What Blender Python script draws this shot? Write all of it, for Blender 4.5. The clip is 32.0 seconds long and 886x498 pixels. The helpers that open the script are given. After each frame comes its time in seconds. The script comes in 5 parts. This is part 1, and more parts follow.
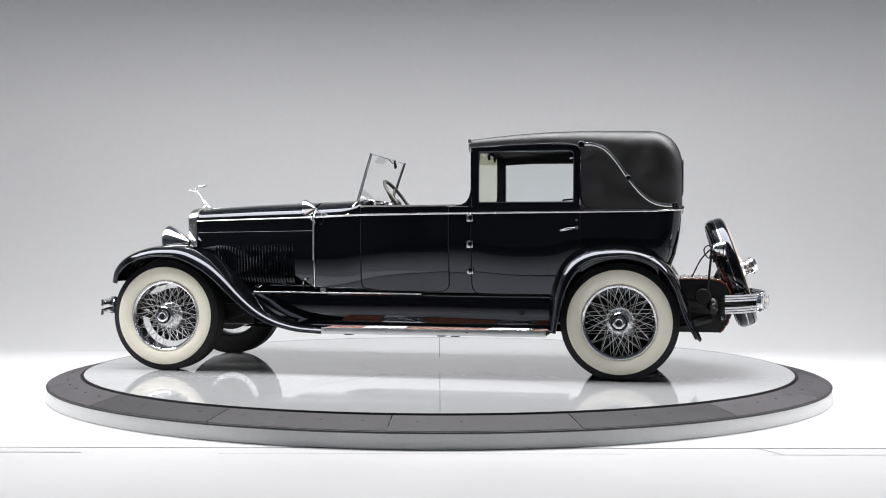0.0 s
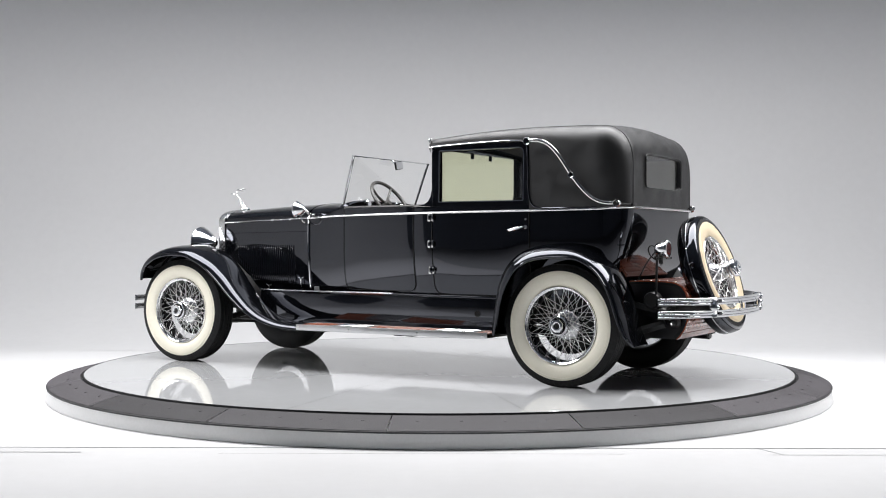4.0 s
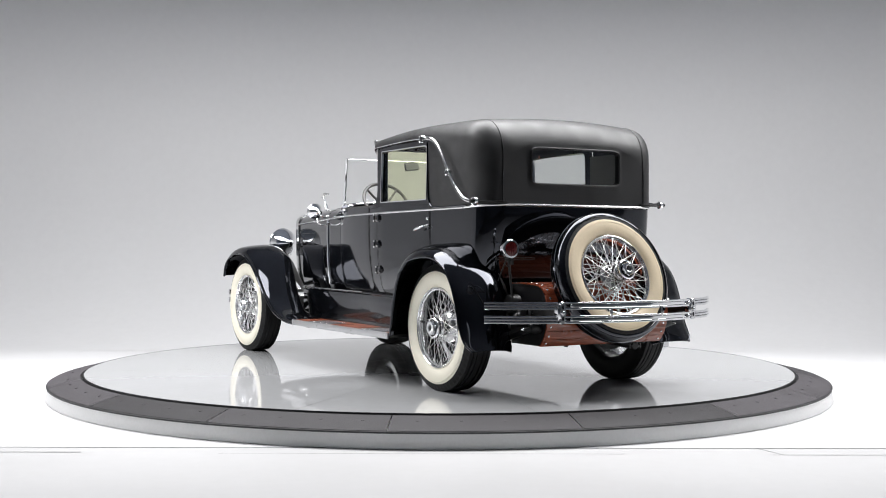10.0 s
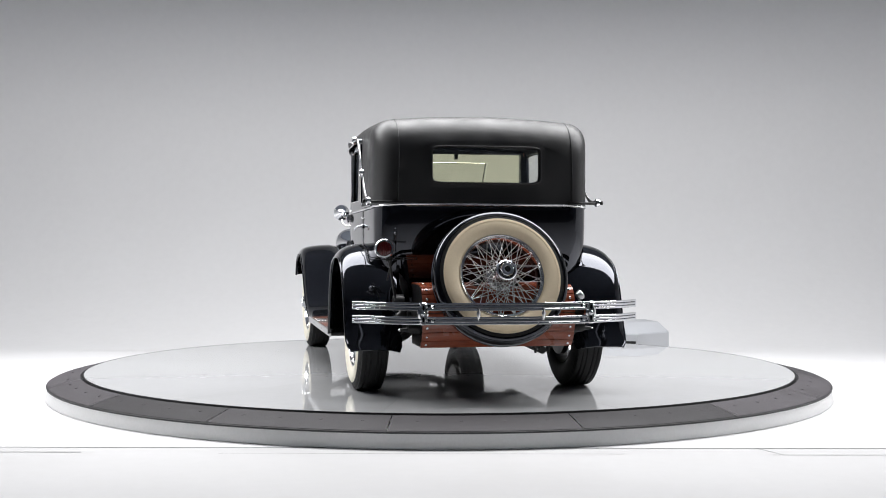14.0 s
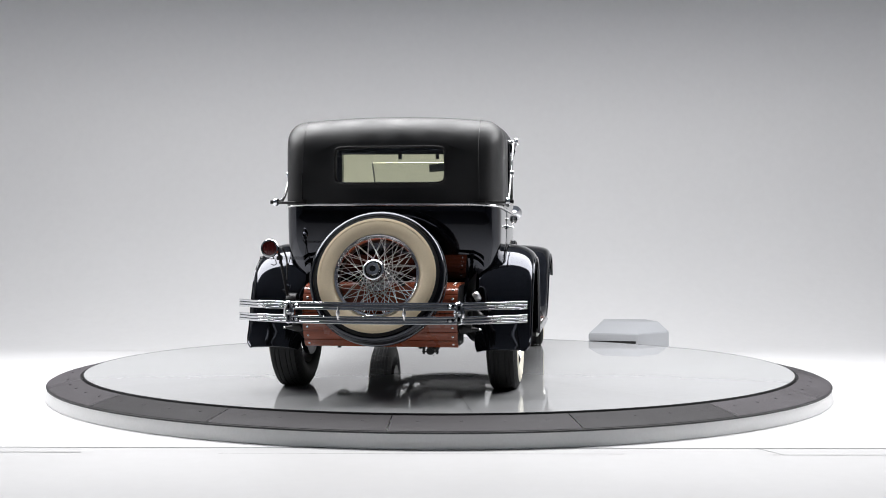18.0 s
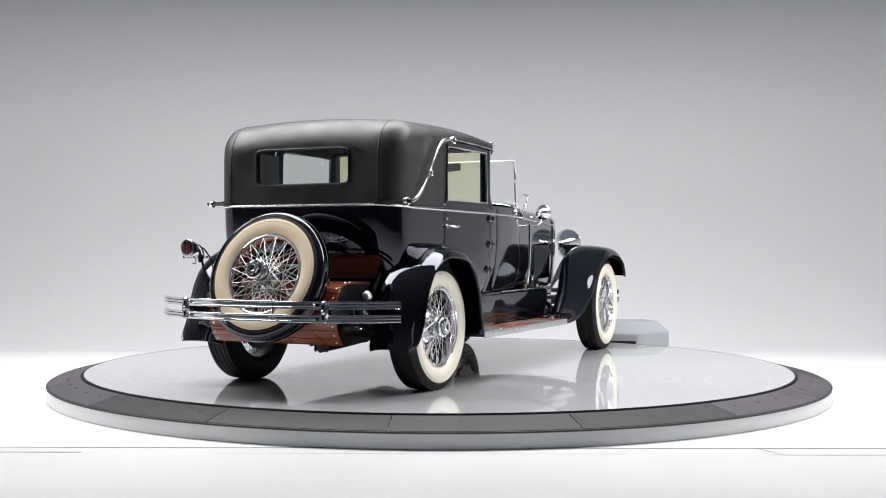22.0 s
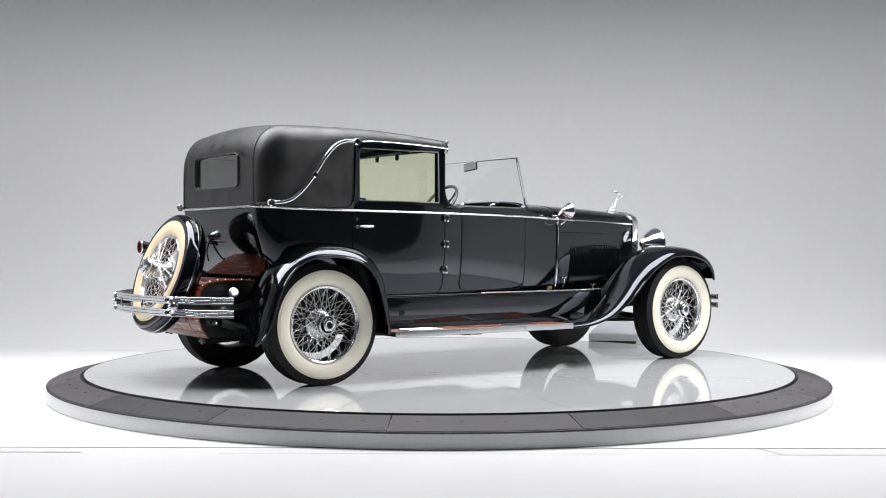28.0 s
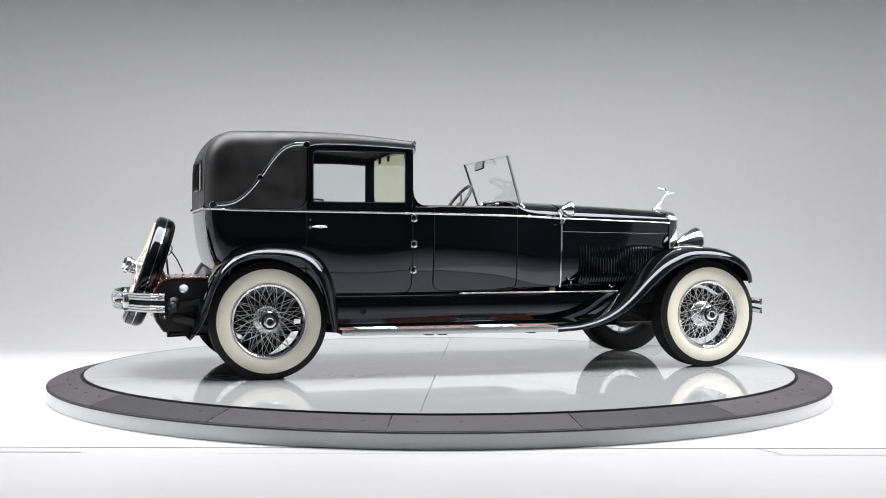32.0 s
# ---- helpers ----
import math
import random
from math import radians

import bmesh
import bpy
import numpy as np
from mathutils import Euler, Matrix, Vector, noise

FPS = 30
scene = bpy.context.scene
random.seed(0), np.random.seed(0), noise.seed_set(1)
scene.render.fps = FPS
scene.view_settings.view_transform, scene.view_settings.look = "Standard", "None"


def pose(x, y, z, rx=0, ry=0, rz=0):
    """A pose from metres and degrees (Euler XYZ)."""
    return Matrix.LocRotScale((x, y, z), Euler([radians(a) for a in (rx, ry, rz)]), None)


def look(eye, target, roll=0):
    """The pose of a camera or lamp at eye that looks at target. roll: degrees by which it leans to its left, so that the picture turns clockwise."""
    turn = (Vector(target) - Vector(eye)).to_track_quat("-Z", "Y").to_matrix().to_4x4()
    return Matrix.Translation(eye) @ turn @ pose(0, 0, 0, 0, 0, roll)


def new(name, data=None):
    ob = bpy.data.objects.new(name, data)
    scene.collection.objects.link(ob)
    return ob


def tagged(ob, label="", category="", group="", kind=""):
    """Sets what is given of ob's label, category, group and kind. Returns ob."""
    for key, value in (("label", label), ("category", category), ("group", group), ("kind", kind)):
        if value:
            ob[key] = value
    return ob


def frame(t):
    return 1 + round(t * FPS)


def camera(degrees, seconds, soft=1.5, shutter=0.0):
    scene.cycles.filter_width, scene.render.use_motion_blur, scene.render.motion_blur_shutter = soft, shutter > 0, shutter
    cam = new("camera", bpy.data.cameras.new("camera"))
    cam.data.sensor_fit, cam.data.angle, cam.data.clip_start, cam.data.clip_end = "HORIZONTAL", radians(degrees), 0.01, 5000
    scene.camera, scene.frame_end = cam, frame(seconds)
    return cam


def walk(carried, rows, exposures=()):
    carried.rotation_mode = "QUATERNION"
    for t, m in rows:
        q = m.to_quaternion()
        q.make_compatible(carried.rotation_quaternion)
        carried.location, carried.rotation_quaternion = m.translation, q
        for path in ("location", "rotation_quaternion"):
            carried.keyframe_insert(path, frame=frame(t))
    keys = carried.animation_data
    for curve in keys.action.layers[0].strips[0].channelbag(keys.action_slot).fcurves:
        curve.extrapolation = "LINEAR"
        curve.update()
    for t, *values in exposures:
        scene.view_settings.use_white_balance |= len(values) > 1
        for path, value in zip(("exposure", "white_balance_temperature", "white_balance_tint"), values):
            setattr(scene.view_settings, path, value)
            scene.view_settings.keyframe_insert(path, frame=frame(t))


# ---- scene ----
# ---- camera: stands still before the turntable ----
cam = camera(41.22, 32.0, soft=1.0)
CAMERA_POSE = pose(0.0, -9.501, 0.972, 89.759, 0, -0.149) @ pose(0, 0, 0, 0, 0, 0.12)
walk(cam, [(0.0, CAMERA_POSE), (32.0, CAMERA_POSE)], exposures=[(0.0, 0.0), (32.0, 0.0)])

# ---- light: overhead studio softbox, weak room light ----
FLOOR_Z = -0.165
world = bpy.data.worlds.new("studio_world")
scene.world = world
world.use_nodes = True
world.node_tree.nodes["Background"].inputs[0].default_value = (1.0, 1.0, 1.0, 1)
world.node_tree.nodes["Background"].inputs[1].default_value = 0.05


def softbox(name, where, target, sx, sy, watts, colour=(1.0, 0.985, 0.965)):
    data = bpy.data.lights.new(name, "AREA")
    data.shape, data.size, data.size_y, data.energy, data.color = "RECTANGLE", sx, sy, watts, colour
    ob = new(name, data)
    ob.matrix_world = look(where, target)
    return ob


softbox("softbox_overhead", (0, -0.85, 4.3), (0, -0.85, 0), 12.4, 2.6, 1030, (0.992, 0.99, 1.0))


# ---- materials ----
def mat(name, colour, rough=0.5, metal=0.0, vary=0.06, scale=6.0, fine=80.0, bump=0.0, coat=0.0, spec=0.5, rvary=0.05, each=0.0):
    """A surface with two scales of variation: broad stains and fine grain."""
    m = bpy.data.materials.new(name)
    m.use_nodes = True
    nt = m.node_tree
    bsdf = nt.nodes["Principled BSDF"]
    tc = nt.nodes.new("ShaderNodeTexCoord")
    n1 = nt.nodes.new("ShaderNodeTexNoise")
    n2 = nt.nodes.new("ShaderNodeTexNoise")
    n1.inputs["Scale"].default_value, n1.inputs["Detail"].default_value = scale, 4
    n2.inputs["Scale"].default_value, n2.inputs["Detail"].default_value = fine, 3
    nt.links.new(tc.outputs["Object"], n1.inputs["Vector"])
    nt.links.new(tc.outputs["Object"], n2.inputs["Vector"])
    add = nt.nodes.new("ShaderNodeMath")
    add.operation = "ADD"
    nt.links.new(n1.outputs[0], add.inputs[0])
    nt.links.new(n2.outputs[0], add.inputs[1])
    ramp = nt.nodes.new("ShaderNodeMapRange")
    ramp.inputs[1].default_value, ramp.inputs[2].default_value = 0.6, 1.4
    ramp.inputs[3].default_value, ramp.inputs[4].default_value = 1 - vary, 1 + vary
    nt.links.new(add.outputs[0], ramp.inputs[0])
    mul = nt.nodes.new("ShaderNodeVectorMath")
    mul.operation = "SCALE"
    mul.inputs[0].default_value = colour
    nt.links.new(ramp.outputs[0], mul.inputs["Scale"])
    nt.links.new(mul.outputs[0], bsdf.inputs["Base Color"])
    if each:
        info, er, em = nt.nodes.new("ShaderNodeObjectInfo"), nt.nodes.new("ShaderNodeMapRange"), nt.nodes.new("ShaderNodeMath")
        er.inputs[3].default_value, er.inputs[4].default_value = 1 - each, 1 + each
        em.operation = "MULTIPLY"
        nt.links.new(info.outputs["Random"], er.inputs[0])
        nt.links.new(er.outputs[0], em.inputs[0])
        nt.links.new(ramp.outputs[0], em.inputs[1])
        nt.links.new(em.outputs[0], mul.inputs["Scale"])
    rr = nt.nodes.new("ShaderNodeMapRange")
    rr.inputs[1].default_value, rr.inputs[2].default_value = 0.3, 0.7
    rr.inputs[3].default_value, rr.inputs[4].default_value = max(0.0, rough - rvary), rough + rvary
    nt.links.new(n1.outputs[0], rr.inputs[0])
    nt.links.new(rr.outputs[0], bsdf.inputs["Roughness"])
    bsdf.inputs["Metallic"].default_value = metal
    bsdf.inputs["Coat Weight"].default_value = coat
    bsdf.inputs["Coat Roughness"].default_value = 0.02
    bsdf.inputs["Specular IOR Level"].default_value = spec
    if bump:
        b = nt.nodes.new("ShaderNodeBump")
        b.inputs["Strength"].default_value, b.inputs["Distance"].default_value = bump, 0.004
        nt.links.new(n2.outputs[0], b.inputs["Height"])
        nt.links.new(b.outputs[0], bsdf.inputs["Normal"])
    return m


def wood_mat(name, colour, along=(1.0, 14.0, 14.0)):
    m = mat(name, colour, 0.28, vary=0.1, scale=3, fine=40, coat=0.6)
    nt = m.node_tree
    bsdf = nt.nodes["Principled BSDF"]
    tc = nt.nodes.new("ShaderNodeTexCoord")
    mp = nt.nodes.new("ShaderNodeMapping")
    mp.inputs["Scale"].default_value = along
    nz = nt.nodes.new("ShaderNodeTexNoise")
    nz.inputs["Scale"].default_value, nz.inputs["Detail"].default_value = 9, 6
    info = nt.nodes.new("ShaderNodeObjectInfo")
    mix = nt.nodes.new("ShaderNodeMix")
    mix.data_type = "RGBA"
    mix.inputs["A"].default_value = (*[c * 0.55 for c in colour], 1)
    mix.inputs["B"].default_value = (*[min(1, c * 1.35) for c in colour], 1)
    add = nt.nodes.new("ShaderNodeMath")
    add.operation = "MULTIPLY_ADD"
    add.inputs[1].default_value, add.inputs[2].default_value = 0.3, -0.15
    fac = nt.nodes.new("ShaderNodeMath")
    nt.links.new(tc.outputs["Object"], mp.inputs["Vector"])
    nt.links.new(mp.outputs[0], nz.inputs["Vector"])
    nt.links.new(info.outputs["Random"], add.inputs[0])
    nt.links.new(nz.outputs[0], fac.inputs[0])
    nt.links.new(add.outputs[0], fac.inputs[1])
    nt.links.new(fac.outputs[0], mix.inputs["Factor"])
    nt.links.new(mix.outputs["Result"], bsdf.inputs["Base Color"])
    return m


def glass_mat(name, tint, gloss=0.9, skin=0.095):
    """A thin pane: tinted see-through with a mirror-like skin that strengthens at a slant."""
    m = bpy.data.materials.new(name)
    m.use_nodes = True
    nt = m.node_tree
    nt.nodes.remove(nt.nodes["Principled BSDF"])
    out = nt.nodes["Material Output"]
    tr, gl, mx, lw, pw, sc = [nt.nodes.new("ShaderNode" + k) for k in ("BsdfTransparent", "BsdfGlossy", "MixShader", "LayerWeight", "Math", "Math")]
    tr.inputs[0].default_value = (*tint, 1)
    gl.inputs["Color"].default_value = (gloss, gloss, gloss, 1)
    gl.inputs["Roughness"].default_value = 0.01
    lw.inputs[0].default_value = 0.5
    pw.operation, sc.operation = "POWER", "MULTIPLY_ADD"
    pw.inputs[1].default_value = 5.0
    sc.inputs[1].default_value, sc.inputs[2].default_value = 1.0 - skin, skin
    nt.links.new(lw.outputs["Facing"], pw.inputs[0])
    nt.links.new(pw.outputs[0], sc.inputs[0])
    nt.links.new(sc.outputs[0], mx.inputs[0])
    nt.links.new(tr.outputs[0], mx.inputs[1])
    nt.links.new(gl.outputs[0], mx.inputs[2])
    nt.links.new(mx.outputs[0], out.inputs["Surface"])
    return m


PAINT = mat("black_lacquer", (0.0020, 0.0022, 0.0029), 0.05, vary=0.15, scale=2, fine=30, rvary=0.02, spec=0.80)
PAINT.node_tree.nodes["Principled BSDF"].inputs["Specular Tint"].default_value = (0.86, 0.89, 1.0, 1)
PAINT_IN = mat("black_enamel_underside", (0.008, 0.008, 0.009), 0.35, vary=0.2)
VINYL = mat("black_top_fabric", (0.006, 0.0059, 0.0064), 0.46, vary=0.5, scale=7, fine=500, bump=0.12, rvary=0.10, spec=0.63)
CHROME = mat("chrome_plate", (0.82, 0.83, 0.85), 0.05, 1.0, vary=0.03, scale=8, rvary=0.02)
NICKEL = mat("brushed_nickel", (0.68, 0.68, 0.68), 0.15, 1.0, vary=0.1, scale=12, fine=200, rvary=0.06)
SATIN = mat("satin_drum_metal", (0.62, 0.62, 0.63), 0.36, 1.0, vary=0.1, scale=14, fine=220, rvary=0.05)
WIRE = mat("satin_chrome_wheel", (0.86, 0.86, 0.87), 0.11, 1.0, vary=0.06, scale=12, rvary=0.04)
ALU = mat("aluminium_trim", (0.27, 0.273, 0.278), 0.48, 1.0, vary=0.08, scale=10, fine=160, rvary=0.06)
SPOKE = mat("satin_steel_spoke", (0.92, 0.92, 0.92), 0.34, 1.0, vary=0.04, scale=20, rvary=0.04)
NICKEL_SHELL = mat("polished_nickel_shell", (0.72, 0.72, 0.72), 0.24, 1.0, vary=0.08, scale=10, fine=200, rvary=0.05)
WHITEWALL = mat("cream_whitewall_rubber", (0.95, 0.905, 0.76), 0.5, vary=0.05, scale=7, fine=120, bump=0.05)
WHITEWALL_OLD = mat("yellowed_whitewall_rubber", (0.80, 0.67, 0.47), 0.5, vary=0.07, scale=7, fine=120, bump=0.05)
RUBBER = mat("black_tyre_rubber", (0.010, 0.010, 0.0105), 0.62, vary=0.25, scale=9, fine=160, bump=0.25, spec=0.35)
MAHOGANY = wood_mat("red_mahogany", (0.27, 0.065, 0.03), (14.0, 1.0, 14.0))
MAHOGANY_LONG = wood_mat("red_mahogany_board", (0.30, 0.085, 0.04), (1.0, 14.0, 14.0))
IRON = mat("black_iron", (0.005, 0.005, 0.005), 0.38, vary=0.3, scale=14, fine=120, bump=0.2, spec=0.4)
RED_LENS = mat("red_lens", (0.10, 0.008, 0.008), 0.12, vary=0.2, scale=40, coat=0.8)
LEATHER = mat("black_leather", (0.018, 0.017, 0.016), 0.42, vary=0.2, scale=12, fine=260, bump=0.35)
LINING = mat("grey_headlining", (0.66, 0.65, 0.63), 0.85, vary=0.1, scale=6, fine=300, bump=0.2)
HEADCLOTH = mat("dark_brown_headlining", (0.075, 0.066, 0.058), 0.85, vary=0.15, scale=6, fine=300, bump=0.2)
GREYWHEEL = mat("dark_grey_bakelite", (0.05, 0.048, 0.045), 0.3, vary=0.1)
BRASS = mat("brass_plate", (0.55, 0.42, 0.18), 0.3, 1.0)
LAMP_GLASS = mat("clear_lamp_lens", (0.75, 0.77, 0.78), 0.08, vary=0.05, scale=30, fine=90, bump=0.3, coat=0.8)
GLASS = glass_mat("clear_glass", (0.955, 0.985, 0.985), skin=0.065)
SCREEN = glass_mat("clear_screen_glass", (0.975, 0.98, 0.975), skin=0.05)
REAR_GLASS = glass_mat("smoky_rear_glass", (0.88, 0.89, 0.88), skin=0.2)
TINTED = glass_mat("yellowed_glass", (0.90, 0.90, 0.64), skin=0.06)
DISC = mat("gloss_grey_floor_panel", (0.41, 0.415, 0.42), 0.04, vary=0.03, scale=1.5, fine=14, rvary=0.01, each=0.02, spec=0.62)
RAMP = mat("charcoal_rubber_tile", (0.048, 0.044, 0.048), 0.6, vary=0.25, scale=3, fine=260, bump=0.45, each=0.5, spec=0.35)
RAMP_DARK = mat("black_rubber_edge", (0.012, 0.012, 0.013), 0.6, vary=0.2)
SKIRT = mat("white_painted_skirt", (0.80, 0.80, 0.80), 0.42, vary=0.04, scale=3, fine=60)
CYC = mat("white_studio_paint", (0.75, 0.747, 0.748), 0.5, vary=0.02, scale=0.7, fine=11)
FLOORPAINT = mat("white_floor_paint", (0.75, 0.747, 0.748), 0.5, vary=0.02, scale=0.7, fine=11)
# white floor again, darkened in colour to stand in for light falloff
FLOORFRONT = mat("falloff_dimmed_floor_paint", (0.52, 0.517, 0.517), 0.5, vary=0.025, scale=0.7, fine=11)
SEAM = mat("grey_floor_joint", (0.12, 0.12, 0.12), 0.8, vary=0.3, scale=3)
DARKFLOOR = mat("dark_studio_floor", (0.12, 0.125, 0.14), 0.5, vary=0.2, scale=0.8, fine=30)
DARKWALL = mat("dark_studio_wall", (0.27, 0.295, 0.345), 0.8, vary=0.15, scale=1.2)
HOUSING = mat("grey_painted_housing", (0.40, 0.41, 0.43), 0.45, vary=0.04, scale=5)
GAP = mat("dark_shut_gap", (0.002, 0.002, 0.002), 0.9)
SLOT = mat("black_slot", (0.01, 0.01, 0.01), 0.8)


# ---- mesh helpers ----
def smooth(bm, angle=32):
    lim = radians(angle)
    for f in bm.faces:
        f.smooth = True
    for e in bm.edges:
        e.smooth = not (len(e.link_faces) == 2 and e.calc_face_angle(0) > lim)


def part(name, bm, material, parent=None, label="", at=None, angle=32, clean=True):
    """Links a bmesh as one mesh object under a thing or a part."""
    if clean:
        bmesh.ops.recalc_face_normals(bm, faces=bm.faces)
    smooth(bm, angle)
    me = bpy.data.meshes.new(name)
    bm.to_mesh(me)
    bm.free()
    me.materials.append(material)
    ob = new(name, me)
    if parent is not None:
        ob.parent = parent
    if at is not None:
        ob.matrix_basis = at
    if label:
        tagged(ob, label=label)
    return ob


def piece(name, mesh, parent, at):
    ob = new(name, mesh)
    ob.parent, ob.matrix_basis = parent, at
    return ob


def loft(rows, wrap=False, ring=False, bm=None, caps=False):
    """Quads between rows of points. wrap: each row closes on itself; ring: the last row joins the first."""
    bm = bm or bmesh.new()
    vs = [[bm.verts.new(p) for p in r] for r in rows]
    n = len(rows)
    for i in range(n if ring else n - 1):
        a, b = vs[i], vs[(i + 1) % n]
        m = len(a)
        for j in range(m if wrap else m - 1):
            bm.faces.new((a[j], a[(j + 1) % m], b[(j + 1) % m], b[j]))
    if caps and wrap:
        bm.faces.new(vs[0][::-1])
        bm.faces.new(vs[-1])
    return bm


def box(x0, x1, y0, y1, z0, z1, bevel=0.0, bm=None, seg=2):
    b = bmesh.new()
    bmesh.ops.create_cube(b, size=1.0)
    for v in b.verts:
        v.co = Vector((x0 + (v.co.x + 0.5) * (x1 - x0), y0 + (v.co.y + 0.5) * (y1 - y0), z0 + (v.co.z + 0.5) * (z1 - z0)))
    if bevel:
        bmesh.ops.bevel(b, geom=list(b.edges), offset=bevel, segments=seg, affect="EDGES", profile=0.5)
    return merge(bm, b)


def merge(bm, b):
    if bm is None:
        return b
    me = bpy.data.meshes.new("tmp")
    b.to_mesh(me)
    b.free()
    bm.from_mesh(me)
    bpy.data.meshes.remove(me)
    return bm


def turned(profile, seg=32, axis="z", bm=None, m=None):
    """A lathe body: profile of (radius, height) pairs round an axis."""
    rows = []
    for i in range(seg):
        a = 2 * math.pi * i / seg
        c, s = math.cos(a), math.sin(a)
        if axis == "z":
            rows.append([(r * c, r * s, h) for r, h in profile])
        elif axis == "y":
            rows.append([(r * c, h, r * s) for r, h in profile])
        else:
            rows.append([(h, r * c, r * s) for r, h in profile])
    b = loft(rows, ring=True)
    bmesh.ops.remove_doubles(b, verts=b.verts, dist=1e-6)
    if m is not None:
        b.transform(m)
    return merge(bm, b)


def spline(points, n):
    """n + 1 points on a smooth curve through the given ones."""
    p = [Vector(q) for q in points]
    d = [0.0]
    for a, b in zip(p, p[1:]):
        d.append(d[-1] + max((b - a).length, 1e-6))
    out = []
    for k in range(n + 1):
        s = d[-1] * k / n
        i = max(j for j in range(len(p) - 1) if d[j] <= s + 1e-9)
        t = (s - d[i]) / (d[i + 1] - d[i])
        a, b = p[i], p[i + 1]
        ta = (b - a) / (d[i + 1] - d[i]) if i == 0 else (b - p[i - 1]) / (d[i + 1] - d[i - 1])
        tb = (b - a) / (d[i + 1] - d[i]) if i + 2 == len(p) else (p[i + 2] - a) / (d[i + 2] - d[i])
        h = d[i + 1] - d[i]
        out.append(a * (2 * t**3 - 3 * t**2 + 1) + b * (3 * t**2 - 2 * t**3) + ta * h * (t**3 - 2 * t**2 + t) + tb * h * (t**3 - t**2))
    return out


def tube(points, r, seg=10, n=0, bm=None, closed=False, flat=1.0):
    """A round bar along points; r may be a list; flat squeezes it across."""
    pts = spline(points, n) if n else [Vector(p) for p in points]
    rows, up = [], None
    m = len(pts)
    for i, p in enumerate(pts):
        a = pts[(i - 1) % m] if closed or i else p
        b = pts[(i + 1) % m] if closed or i + 1 < m else p
        d = (b - a).normalized()
        if up is None:
            up = d.orthogonal().normalized() if abs(d.z) > 0.95 else Vector((0, 0, 1))
        side = d.cross(up).normalized()
        up = side.cross(d).normalized()
        rad = r[min(len(r) - 1, int(i * len(r) / m))] if isinstance(r, (list, tuple)) else r
        rows.append([p + side * math.cos(2 * math.pi * k / seg) * rad * flat + up * math.sin(2 * math.pi * k / seg) * rad for k in range(seg)])
    return merge(bm, loft(rows, wrap=True, ring=closed, caps=not closed))


def lerp(x, table):
    """Straight interpolation in a table of (x, value), x rising."""
    if x <= table[0][0]:
        return table[0][1]
    for (a, u), (b, v) in zip(table, table[1:]):
        if x <= b:
            return u + (v - u) * (x - a) / (b - a)
    return table[-1][1]


def ease(x, table):
    """Smooth interpolation in a table of (x, value), x rising."""
    xs, ys = [a for a, _ in table], [b for _, b in table]
    x = min(max(x, xs[0]), xs[-1])
    i = max(j for j in range(len(xs) - 1) if xs[j] <= x + 1e-12)
    h = xs[i + 1] - xs[i]
    t = (x - xs[i]) / h
    ta = (ys[i + 1] - ys[i]) / h if i == 0 else (ys[i + 1] - ys[i - 1]) / (xs[i + 1] - xs[i - 1])
    tb = (ys[i + 1] - ys[i]) / h if i + 2 == len(xs) else (ys[i + 2] - ys[i]) / (xs[i + 2] - xs[i])
    return ys[i] * (2 * t**3 - 3 * t**2 + 1) + ys[i + 1] * (3 * t**2 - 2 * t**3) + ta * h * (t**3 - 2 * t**2 + t) + tb * h * (t**3 - t**2)


def rounded(x0, x1, z0, z1, r, n=5):
    """A rounded rectangle as (x, z) points; r: radii at (x1 z1), (x0 z1), (x0 z0), (x1 z0)."""
    if not isinstance(r, (list, tuple)):
        r = (r,) * 4
    out = []
    for k, (cx, cz, sx, sz) in enumerate(((x1, z1, 1, 1), (x0, z1, -1, 1), (x0, z0, -1, -1), (x1, z0, 1, -1))):
        q = r[k]
        for i in range(n + 1):
            a = math.pi / 2 * (k + i / n)
            out.append((cx - sx * q + q * math.cos(a), cz - sz * q + q * math.sin(a)))
    return out


